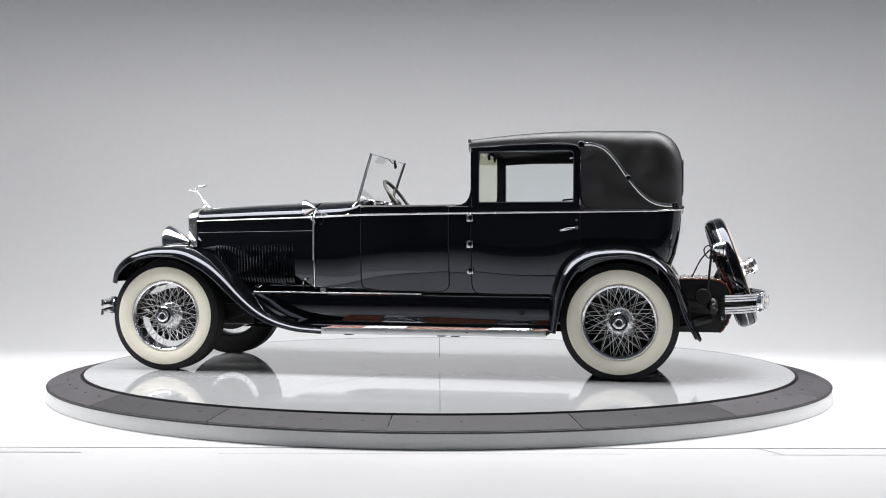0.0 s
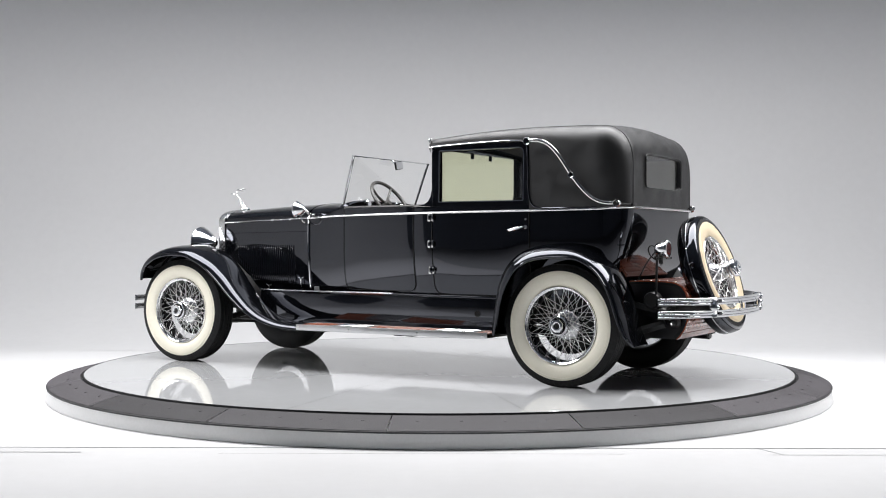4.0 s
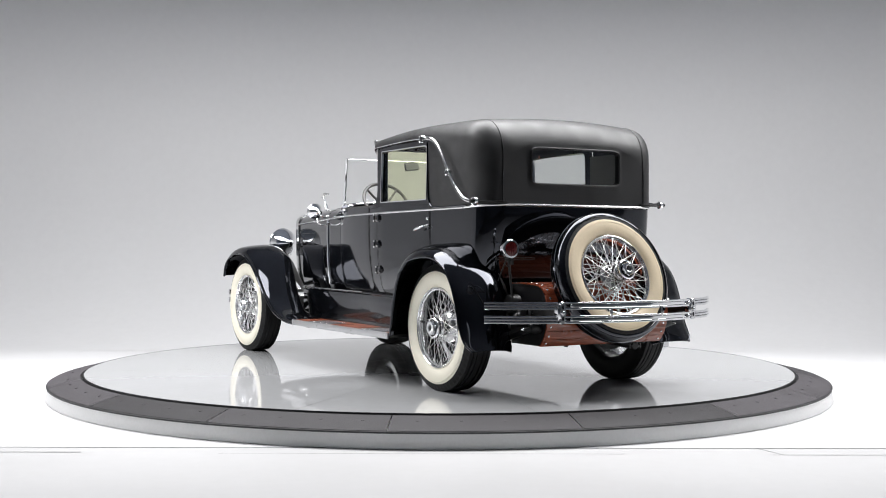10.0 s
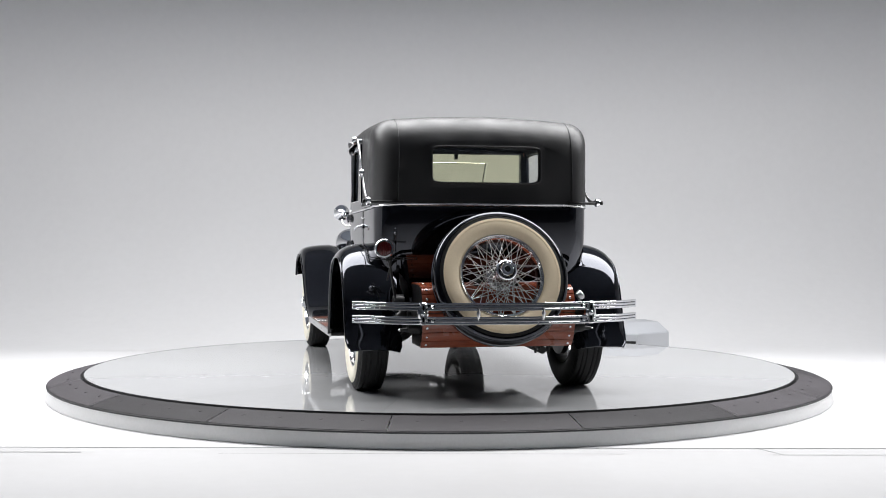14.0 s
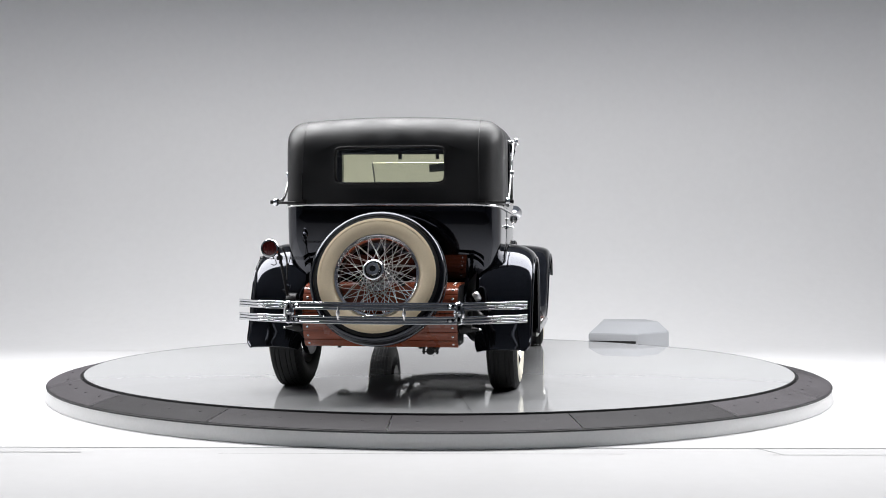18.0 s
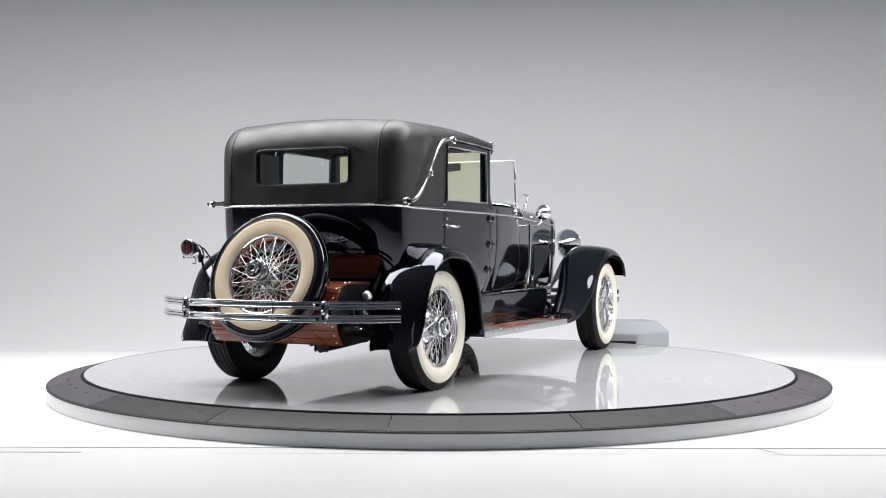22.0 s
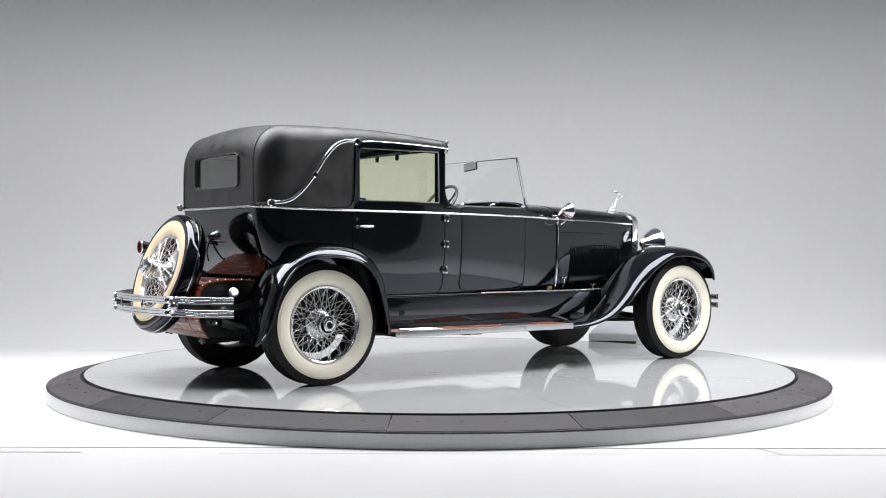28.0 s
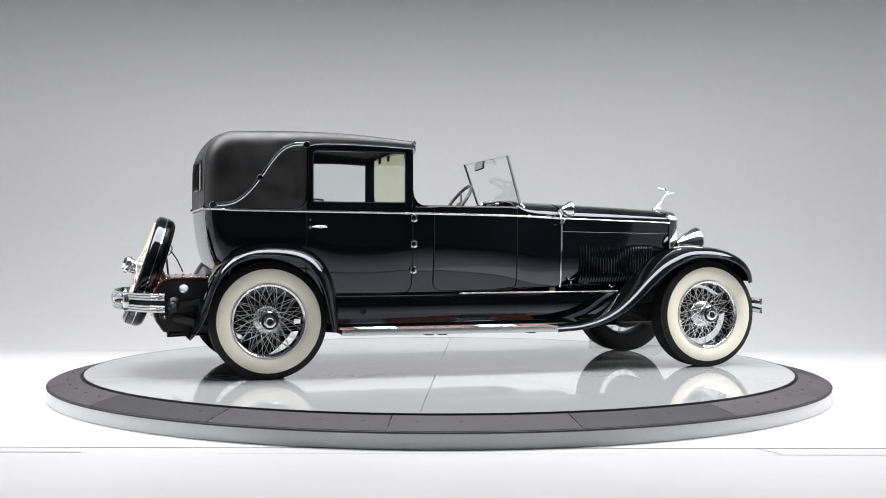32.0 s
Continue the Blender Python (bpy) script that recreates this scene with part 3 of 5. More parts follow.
def hood():
    part("hood_top", loft([hood_row(0.884 + 1.036 * i / 16) for i in range(17)]), PAINT, car, "black hood top")
    part("hood_hinge", tube([(x, 0, ease(x, HOOD_TOP) + 0.001) for x in (0.89, 1.2, 1.5, 1.92)], 0.006, 8), CHROME, car, "chrome centre hinge of the hood")
    for s in (1, -1):
        rows = []
        for i in range(9):
            x = 0.886 + 1.034 * i / 8
            rows.append([(x, s * side_y(x, z), z) for z in [0.585 + (ease(x, BELT) - 0.585) * k / 8 for k in range(9)]])
        side = part("hood_side", loft(rows), PAINT, car, "black louvred hood side")
        part("hood_moulding", tube([(x, s * (side_y(x, 1.18) + 0.004), ease(x, BELT)) for x in [0.886 + 1.034 * i / 8 for i in range(9)]], 0.0068, 8), NICKEL_SHELL, car, "chrome hood moulding")
        part("hood_seam", tube([(x, s * (side_y(x, 1.06) + 0.0005), 1.072 - 0.012 * (x - 0.9)) for x in [0.886 + 1.034 * i / 8 for i in range(9)]], 0.0017, 6), PAINT, car)
        # louvres: raised vertical scoops
        lrows = []
        for k in range(9):
            z = 0.152 * math.sin(math.pi / 2 * (-1 + k / 4))
            q = math.sqrt(max(0.0, 1 - (z / 0.1525) ** 6))
            lrows.append([(-0.010, 0, z), (-0.006, 0.006 * q, z), (0.002, 0.0125 * q, z), (0.008, 0.010 * q, z), (0.0085, 0, z)])
        first = None
        for k in range(27):
            x = 1.052 + 0.683 * k / 26
            y = side_y(x, 0.82)
            tilt = Matrix.Translation((x, s * (y - 0.001), 0.817)) @ Matrix.Rotation(s * radians(-10.5), 4, "Z")
            if first is None:
                first = part("louvre", flip(loft(lrows), s), PAINT, side, at=tilt)
            else:
                piece("louvre", first.data, side, tilt)
        # hold-down handles
        for x, z in ((0.965, 0.66), (1.36, 0.598)):
            y = side_y(x, z)
            bm = tube([(x, y, z - 0.05), (x + 0.002, y + 0.02, z), (x, y + 0.024, z + 0.03)], 0.006, 8, 6)
            bm = tube([(x - 0.028, y + 0.026, z + 0.042), (x, y + 0.026, z + 0.028), (x + 0.026, y + 0.026, z + 0.04)], 0.006, 8, 6, bm)
            part("hood_latch", flip(bm, s), CHROME, car, "chrome hood hold-down latch")


hood()


def radiator():
    def contour(x, grow):
        top = hood_row(min(x, 1.93), 28, grow)
        w = side_y(1.93, 1.2) + grow
        low = [(x, w - 0.02, 0.60), (x, w - 0.008, 0.8), (x, w, 1.0)]
        pts = [(x, y, z - (x - 1.93) * 0.05) for _, y, z in top]
        return low + pts + [(a, -b, c) for a, b, c in reversed(low)]

    shell = part("radiator_shell", loft([contour(1.915, -0.004), contour(1.917, 0.011), contour(1.93, 0.013), contour(1.96, 0.013), contour(1.985, 0.009), contour(1.998, -0.003), contour(2.006, -0.022), contour(2.006, -0.036), contour(2.003, -0.048), contour(1.985, -0.052)]), NICKEL_SHELL, car, "bright nickel radiator shell")
    bm = bmesh.new()
    c = contour(1.982, -0.05)
    bm.faces.new([bm.verts.new(p) for p in c])
    part("radiator_core", bm, IRON, shell, "dark radiator core")
    for k in range(19):
        y = -0.25 + 0.5 * k / 18
        part("shutter_slat", box(1.984, 1.998, y - 0.004, y + 0.004, 0.62, 1.17, 0.002, seg=1), NICKEL, shell)
    cap = part("radiator_cap", turned([(0, 0.057), (0.034, 0.057), (0.043, 0.053), (0.046, 0.046), (0.044, 0.038), (0.036, 0.033), (0.034, 0.020), (0.042, 0.008), (0.046, -0.03)], 24, m=pose(1.963, 0, 1.232)), CHROME, car, "chrome filler cap with wings")
    part("cap_wing", tube([(1.963, -0.06, 1.25), (1.963, 0, 1.27), (1.963, 0.06, 1.25)], 0.008, 8, 8), CHROME, cap)
    # mascot: a slim leaning figure with a swept-back crest, kept plain
    bm = tube([(1.955, 0, 1.286), (1.985, 0, 1.327), (2.006, 0, 1.343), (2.021, 0, 1.366), (2.044, 0, 1.392), (2.056, 0, 1.415)], [0.008, 0.0045, 0.0055, 0.0045, 0.0055, 0.0065, 0.005, 0.004], 10, 16)
    bm = tube([(2.052, 0, 1.408), (2.075, 0, 1.407), (2.098, 0, 1.416), (2.121, 0, 1.416)], [0.0055, 0.004, 0.004, 0.003], 8, 8, bm)
    bm = turned([(0, -0.010), (0.007, -0.006), (0.009, 0.0), (0.007, 0.006), (0, 0.010)], 12, "z", bm, pose(2.060, 0, 1.426))
    for w in (1, -1):
        bm = tube([(2.056, w * 0.004, 1.430), (2.046, w * 0.012, 1.446), (2.020, w * 0.022, 1.444), (1.992, w * 0.022, 1.446), (1.964, w * 0.014, 1.460)], [0.004, 0.008, 0.009, 0.008, 0.006, 0.0025], 8, 12, bm, flat=0.3)
        bm = tube([(2.010, w * 0.004, 1.350), (1.998, w * 0.010, 1.326), (1.978, w * 0.009, 1.300)], [0.006, 0.005, 0.006], 8, 6, bm)
    part("mascot", bm, NICKEL, car, "chrome leaning figure mascot")


radiator()


# -- roof: soft black top with rounded rear --
DRIP = [(-1.21, 1.664), (-1.16, 1.687), (-1.08, 1.699), (-0.9, 1.700), (-0.7, 1.695), (-0.46, 1.684), (-0.34, 1.674)]


def roof():
    def zt(x):
        return ease(x, [(-1.95, 1.798), (-1.65, 1.817), (-1.2, 1.822), (-0.8, 1.808), (-0.34, 1.765)])

    def upper(x, ins, down):
        w = ease(x, [(-1.95, 0.719), (-1.6, 0.719), (-1.2, 0.712), (-0.34, 0.708)]) - ins
        t = zt(x) - down
        r = ease(x, [(-1.95, 0.125), (-1.5, 0.12), (-1.2, 0.09), (-0.8, 0.065), (-0.34, 0.036)])
        zc = t - 0.03 - r
        out = []
        for i in range(8):
            a = math.pi / 2 * i / 7
            out.append((x, w - r + r * math.cos(a), zc + r * math.sin(a)))
        for y in (0.49, 0.42, 0.33, 0.22, 0.11, 0.0):
            y2 = y * (w - r) / 0.56
            out.append((x, y2, zc + r + 0.03 * (1 - (y2 / (w - r)) ** 2)))
        return out

    def mirror(half):
        return half + [(x, -y, z) for x, y, z in reversed(half[:-1])]

    front = []
    for i in range(13):
        x = -0.384 - (1.192 - 0.384) * i / 12
        u = upper(x, 0, 0)
        w = u[0][1]
        zd = ease(x, DRIP) + 0.006
        front.append(mirror([(x, w + 0.002, zd), (x, w, zd * 0.4 + max(u[0][2], zd + 0.004) * 0.6)] + u))
    nose = [(-0.372, y * 0.995, z - 0.012) for _, y, z in front[0]]
    under = [(-0.377, y * 0.98, min(z - 0.045, 1.72)) for _, y, z in front[0]]
    merge_rows = [under, nose] + front
    b1 = loft(merge_rows)
    stations = [(-1.192 - 0.508 * i / 8, 0, 0) for i in range(9)]
    for i in range(1, 13):
        a = math.pi / 2 * i / 12
        stations.append((-1.70 - 0.208 * math.sin(a), 0.14 * (1 - math.cos(a)), 0.20 * (1 - math.cos(a))))
    rear = []
    for x, ins, down in stations:
        u = upper(x, ins, down)
        w = u[0][1]
        z0 = u[0][2]
        wall = [(x, w + 0.002, 1.218 + (z0 - 1.218) * k / 6) for k in range(6)]
        rear.append(mirror(wall + u))
    b1 = loft(rear, bm=b1)
    # back panel with its window opening
    edge = rear[-1]
    bottom = [(edge[-1][0], edge[-1][1] + (edge[0][1] - edge[-1][1]) * k / 12, 1.218) for k in range(1, 12)]
    contour = list(edge) + bottom

    def on_window(y, z, hw, hh, r):
        """The point of a rounded rectangle that lies the way of (y, z) from its centre."""
        a = math.atan2(z / hh, y / hw)
        n = 11.0
        c, q = math.cos(a), math.sin(a)
        return hw * math.copysign(abs(c) ** (2 / n), c), hh * math.copysign(abs(q) ** (2 / n), q)

    rings = []
    for hw, hh, dx in ((0.392, 0.148, 0.0), (0.372, 0.128, -0.0025), (0.356, 0.116, -0.004), (0.350, 0.110, 0.02)):
        rings.append([(-1.908 + dx, *[c + o for c, o in zip(on_window(y, z - 1.4825, hw, hh, 0.03), (0, 1.4825))]) for _, y, z in contour])
    fill = [[tuple(Vector(p).lerp(Vector(q), k)) for p, q in zip(contour, rings[0])] for k in (0.06, 0.35, 0.7, 0.96)]
    b1 = loft([contour] + fill + rings, wrap=True, bm=b1)
    bmesh.ops.remove_doubles(b1, verts=b1.verts, dist=0.0008)
    top = part("roof", b1, VINYL, car, "black fabric-covered top with rounded rear", angle=50)
    bead = [(-1.917, *[c + o for c, o in zip(on_window(math.cos(t) * 0.36, math.sin(t) * 0.12, 0.362, 0.120, 0.03), (0, 1.4825))]) for t in [2 * math.pi * k / 72 for k in range(72)]]
    win = part("rear_window", tube(bead, 0.0048, 8, closed=True), VINYL, car, "rounded rear window in a black bead")
    b = bmesh.new()
    b.faces.new([b.verts.new((-1.897, y, z)) for _, y, z in bead])
    pane = part("rear_pane", b, REAR_GLASS, win, "slightly smoky rear glass")
    pane.visible_shadow = False
    # raised seams where side and back covers meet
    for s in (1, -1):
        seam = [(x, s * (y - 0.002), z) for x, y, z in rear[-1][:7]]
        for row in rear[-2::-1] + front[::-1]:
            for (x, ya, za), (_, yb, zb) in zip(row[5:], row[6:]):
                if yb <= 0.574 < ya:
                    seam.append((x, s * 0.574, za + (zb - za) * (ya - 0.574) / (ya - yb)))
                    break
        part("top_seam", tube(seam, 0.0045, 6), VINYL, top, "raised cover seam")
        xs = [-0.385 - 0.79 * k / 20 for k in range(21)]
        part("drip_moulding", tube([(x, s * (0.716 if x > -1.0 else 0.718), ease(x, DRIP)) for x in xs], 0.0036, 8), CHROME, car, "thin chrome drip moulding")
        # welted edge of the quarter cover
        welt = [(-1.178, s * 0.717, 1.668), (-1.184, s * 0.718, 1.55), (-1.187, s * 0.718, 1.40), (-1.193, s * 0.718, 1.31), (-1.208, s * 0.719, 1.262), (-1.235, s * 0.719, 1.234), (-1.29, s * 0.72, 1.223), (-1.5, s * 0.722, 1.222), (-1.70, s * 0.722, 1.224)]
        part("cover_welt", tube(welt, 0.0065, 8, 40), PAINT, top, "black piped edge of the quarter cover")
        part("roof_corner_cap", flip(box(-0.392, -0.368, 0.690, 0.714, 1.706, 1.742, 0.006), s), NICKEL_SHELL, car, "chrome roof corner cap")
    # cloth lining of the quarters and back
    for s in (1, -1):
        part("quarter_lining", flip(loft([[(-1.21, 0.655, z), (-1.5, 0.655, z), (-1.72, 0.645, z), (-1.80, 0.60, z), (-1.875, 0.50, z), (-1.885, 0.375, z)] for z in (1.20, 1.4, 1.62)]), s), LINING, car, "grey cloth quarter lining")
    for z0, z1 in ((1.20, 1.362), (1.604, 1.65)):
        part("back_lining", loft([[(-1.885, y, z) for y in (-0.38, 0, 0.38)] for z in (z0, z1)]), LINING, car)
    # lining under the roof
    lin = [[(x, y * 0.955, min(z - 0.05, 1.79)) for x, y, z in r] for r in front[::3]] + [[(x, y * 0.955, z - 0.05) for x, y, z in (r[4:-4])] for r in rear[3:14:3]]
    part("headlining", loft(lin[:4]), HEADCLOTH, car, "dark brown cloth headlining")


roof()


def landau(s):
    y = s * 0.757
    pts = [(-1.222, y + s * 0.008, 1.690), (-1.29, y + s * 0.008, 1.687), (-1.37, y + s * 0.007, 1.652), (-1.45, y + s * 0.005, 1.568), (-1.536, y + s * 0.003, 1.444), (-1.62, y, 1.342), (-1.70, y, 1.278), (-1.78, y, 1.252), (-1.868, y, 1.249)]
    bar = part("landau_bar", tube(pts, 0.0125, 12, 48, flat=0.6), NICKEL, car, "S-shaped chrome landau bar")
    part("bar_inlay", tube([p + Vector((0, s * 0.0062, 0)) for p in spline(pts, 48)][2:-2], 0.0042, 8, flat=0.55), PAINT, bar, "black inlaid line")
    for x, z, r, off in ((-1.203, 1.686, 0.027, 0.010), (-1.536, 1.444, 0.0225, 0.003), (-1.866, 1.246, 0.026, 0.003)):
        at = Matrix.Translation((x, y + s * off, z)) @ Matrix.Rotation(0 if s > 0 else math.pi, 4, "X")
        boss = part("joint_boss", turned([(r * 0.80, 0.011), (r * 0.84, 0.0155), (r * 0.93, 0.0165), (r, 0.012), (r, -0.006), (r * 0.7, -0.012), (0, -0.012)], 28, "y", m=at), CHROME, bar, "round chrome joint boss", angle=25)
        part("boss_face", turned([(0, 0.0135), (r * 0.5, 0.0128), (r * 0.81, 0.011)], 28, "y", m=at), PAINT, boss)
        if off > 0.005:
            part("boss_post", turned([(r * 0.45, -0.01), (r * 0.4, -0.05)], 14, "y", m=at), CHROME, boss)
    bm = tube([(-1.868, s * 0.752, 1.243), (-1.885, s * 0.735, 1.241), (-1.90, s * 0.66, 1.241), (-1.912, s * 0.60, 1.241)], 0.0085, 8, 10)
    part("prop_arm", bm, IRON, bar, "black hinge arm")
    part("arm_bracket", flip(box(-1.925, -1.900, 0.545, 0.625, 1.232, 1.250, 0.004), s), IRON, bar)
    part("arm_knob", turned([(0, 0.030), (0.012, 0.028), (0.014, 0.018), (0.009, 0.010), (0.008, -0.01)], 14, "y", m=Matrix.Translation((-1.868, y + s * 0.016, 1.246)) @ Matrix.Rotation(0 if s > 0 else math.pi, 4, "X")), IRON, bar)


both(landau)


# -- cabin: bulkhead, glass partition, seats --
def cabin():
    part("bulkhead", box(-0.42, -0.383, -0.63, 0.63, 0.60, 1.262, 0.006), PAINT, car, "black partition bulkhead")
    part("header", box(-0.44, -0.384, -0.672, 0.672, 1.665, 1.735, 0.01), PAINT, car)
    for s in (1, -1):
        low = [[(-0.381 + q, s * (0.676 - q * 0.1), z), (-0.386 + q, s * (0.690 - q * 0.1), z), (-0.402, s * 0.694, z), (-0.44, s * 0.680, z), (-0.44, s * 0.63, z), (-0.381 + q, s * (0.63), z)] for q, z in ((0.15, 1.235), (0.13, 1.252), (0.07, 1.265), (0.035, 1.285), (0.012, 1.32), (0.0, 1.37), (0.0, 1.70))]
        part("pillar", loft(low, wrap=True, caps=True), PAINT, car, "black door pillar", angle=40)
        part("dome_screw", turned([(0, 0.004), (0.008, 0.003), (0.01, 0)], 12, "y", m=pose(-0.392, 0.692, 1.66) if s > 0 else pose(-0.392, -0.692, 1.66, 180)), NICKEL, car)
    b = bmesh.new()
    b.faces.new([b.verts.new(p) for p in ((-0.412, -0.635, 1.258), (-0.412, 0.635, 1.258), (-0.412, 0.635, 1.67), (-0.412, -0.635, 1.67))])
    pane = part("partition_pane", b, TINTED, car, "yellowed partition glass")
    pane.visible_shadow = False
    for y in (-0.115, 0.175):
        part("blind_clip", box(-0.45, -0.43, y - 0.014, y + 0.014, 1.625, 1.668, 0.004), IRON, car)
    part("rear_bench", box(-1.78, -1.15, -0.58, 0.58, 0.75, 0.95, 0.06, seg=4), LEATHER, car, "dark leather rear bench")
    part("rear_backrest", box(-1.86, -1.66, -0.60, 0.60, 0.90, 1.27, 0.06, seg=4), LEATHER, car, "dark leather rear backrest")
    part("front_bench", box(-0.33, 0.12, -0.56, 0.56, 0.72, 0.90, 0.06, seg=4), LEATHER, car, "black leather front bench")
    part("front_backrest", box(-0.36, -0.22, -0.58, 0.58, 0.85, 1.245, 0.05, seg=4), LEATHER, car, "black leather front backrest")
    part("cabin_floor", box(-1.80, 0.86, -0.43, 0.43, 0.56, 0.598), IRON, car, "dark floor boards")
    part("pull_tag", box(-0.650, -0.628, -0.602, -0.594, 1.640, 1.664, 0.003), MAHOGANY, car, "small red-brown pull tag")


cabin()


# -- windscreen, steering, mirror --
def windscreen():
    a, b = Vector((0.532, 0.523, 1.262)), Vector((0.405, 0.557, 1.656))
    m = lambda v: Vector((v.x, -v.y, v.z))
    ws = part("windscreen_frame", tube([b, m(b)], 0.0046, 8), NICKEL, car, "slim chrome windscreen frame")
    for s in (1, -1):
        p, q = (a, b) if s > 0 else (m(a), m(b))
        part("screen_post", tube([p + Vector((0.03, 0, -0.06)), p, q, q + (q - p) * 0.012], 0.011, 10), CHROME, ws, "chrome screen post")
        part("post_base", tube([p + Vector((0.06, s * 0.02, -0.075)), p + Vector((0.03, s * 0.004, -0.02)), p + (q - p) * 0.06], [0.013, 0.013, 0.012], 10, 6), CHROME, ws)
    part("lower_rail", tube([a, m(a)], 0.007, 8), CHROME, ws)
    bm = bmesh.new()
    bm.faces.new([bm.verts.new(p) for p in (a, b, m(b), m(a))])
    pane = part("screen_glass", bm, SCREEN, ws, "clear windscreen glass")
    pane.visible_shadow = False
    bm = box(-0.012, 0.004, -0.075, 0.075, -0.034, 0.034, 0.01)
    mirror = part("mirror", bm, IRON, car, "black rear-view mirror", at=pose(0.36, -0.012, 1.612, -7, 6, 10))
    part("mirror_glass", box(-0.0145, -0.012, -0.068, 0.068, -0.028, 0.028), CHROME, mirror)
    part("mirror_stem", tube([(0.37, 0, 1.615), (0.395, 0, 1.635), (0.407, 0, 1.655)], 0.007, 8, 6), CHROME, car)
    # steering wheel on the left
    c = Matrix.Translation((0.245, 0.28, 1.305)) @ Matrix.Rotation(radians(-53), 4, "Y")
    wheel = part("steering_wheel", tube([(0.195 * math.cos(t), 0.195 * math.sin(t), 0) for t in [2 * math.pi * k / 48 for k in range(48)]], 0.0135, 10, closed=True), GREYWHEEL, car, "dark four-spoke steering wheel", at=c)
    for k in range(4):
        t = math.pi / 4 + math.pi / 2 * k
        part("spoke", tube([(0.03 * math.cos(t), 0.03 * math.sin(t), -0.035), (0.1 * math.cos(t), 0.1 * math.sin(t), -0.03), (0.19 * math.cos(t), 0.19 * math.sin(t), 0)], [0.012, 0.009, 0.009], 8, 6), GREYWHEEL, wheel)
    part("hub", turned([(0, 0.0), (0.025, -0.005), (0.035, -0.03), (0.03, -0.06)], 20), GREYWHEEL, wheel)
    part("column", tube([(0, 0, -0.05), (0, 0, -0.75)], 0.02, 10), IRON, wheel)
    part("instrument_pod", turned([(0, 0.02), (0.026, 0.02), (0.034, 0.010), (0.034, -0.03)], 24, "x", m=Matrix.Translation((0.475, 0.26, 1.295)) @ Matrix.Rotation(math.pi, 4, "Z")), CHROME, car, "chrome dash instrument")
    part("light_switch", turned([(0, 0.014), (0.012, 0.012), (0.018, 0.0), (0.014, -0.02)], 20, "x", m=pose(0.45, -0.2, 1.29)), CHROME, car)


windscreen()


# -- fenders and running boards --
def fender(name, crown, section, s, n, thick=0.010, bead=True, label=""):
    """crown: (x, z) along the top, front to back; section: (y, drop along the normal) from inner to outer, or a function of 0..1."""
    pts = spline([(x, 0, z) for x, z in crown], n)
    rows = []
    for i, p in enumerate(pts):
        a, b = pts[max(0, i - 1)], pts[min(n, i + 1)]
        d = (b - a).normalized()
        nrm = Vector((d.z, 0, -d.x))
        sec = section(i / n) if callable(section) else section
        outer = [Vector((p.x, s * y, p.z)) - nrm * h for y, h in sec]
        inner = [Vector((p.x, s * y, p.z)) - nrm * (h + thick) for y, h in sec]
        inner[-1] = outer[-1] - nrm * 0.004 - Vector((0, s * 0.009, 0))
        rows.append(outer + inner[::-1])
    f = part(name, loft(rows, wrap=True, caps=True), PAINT, car, label, angle=42)
    if bead:
        part("fender_bead", tube([r[len(r) // 2 - 1] for r in rows], 0.0075, 8), PAINT, f)
    return f


FRONT_CROWN = [(2.412, 0.680), (2.393, 0.768), (2.328, 0.856), (2.220, 0.920), (2.095, 0.955), (1.97, 0.965), (1.84, 0.958), (1.735, 0.926), (1.60, 0.855), (1.47, 0.745), (1.33, 0.600), (1.20, 0.490), (1.06, 0.415), (0.90, 0.372), (0.69, 0.356)]
REAR_CROWN = [(-0.960, 0.345), (-0.970, 0.48), (-0.986, 0.62), (-1.022, 0.75), (-1.090, 0.858), (-1.185, 0.928), (-1.30, 0.964), (-1.46, 0.976), (-1.60, 0.962), (-1.72, 0.912), (-1.82, 0.828), (-1.893, 0.716), (-1.945, 0.586), (-1.986, 0.455), (-2.020, 0.365), (-2.050, 0.312)]


def front_section(q):
    k = min(1.0, max(0.0, (q - 0.45) / 0.4))
    y0 = 0.50 + 0.14 * k
    w = 0.895 - y0
    drop = 0.052 * (1 - k) + 0.030 * k
    base = [(0.0, 0.05 * (1 - k)), (0.05, 0.026 * (1 - k)), (0.15, 0.006 * (1 - k)), (0.30, 0.0), (0.52, 0.0), (0.70, 0.0), (0.76, 0.005 * drop), (0.83, 0.03 * drop), (0.88, 0.09 * drop), (0.92, 0.19 * drop), (0.952, 0.35 * drop), (0.977, 0.59 * drop), (0.991, 0.80 * drop), (1.0, drop)]
    return [(y0 + a * w, h + (0.036 - 0.024 * k) * max(0.0, (a - 0.25) / 0.75) ** 2 + 0.022 * max(0.0, (0.3 - a) / 0.3) ** 2) for a, h in base]


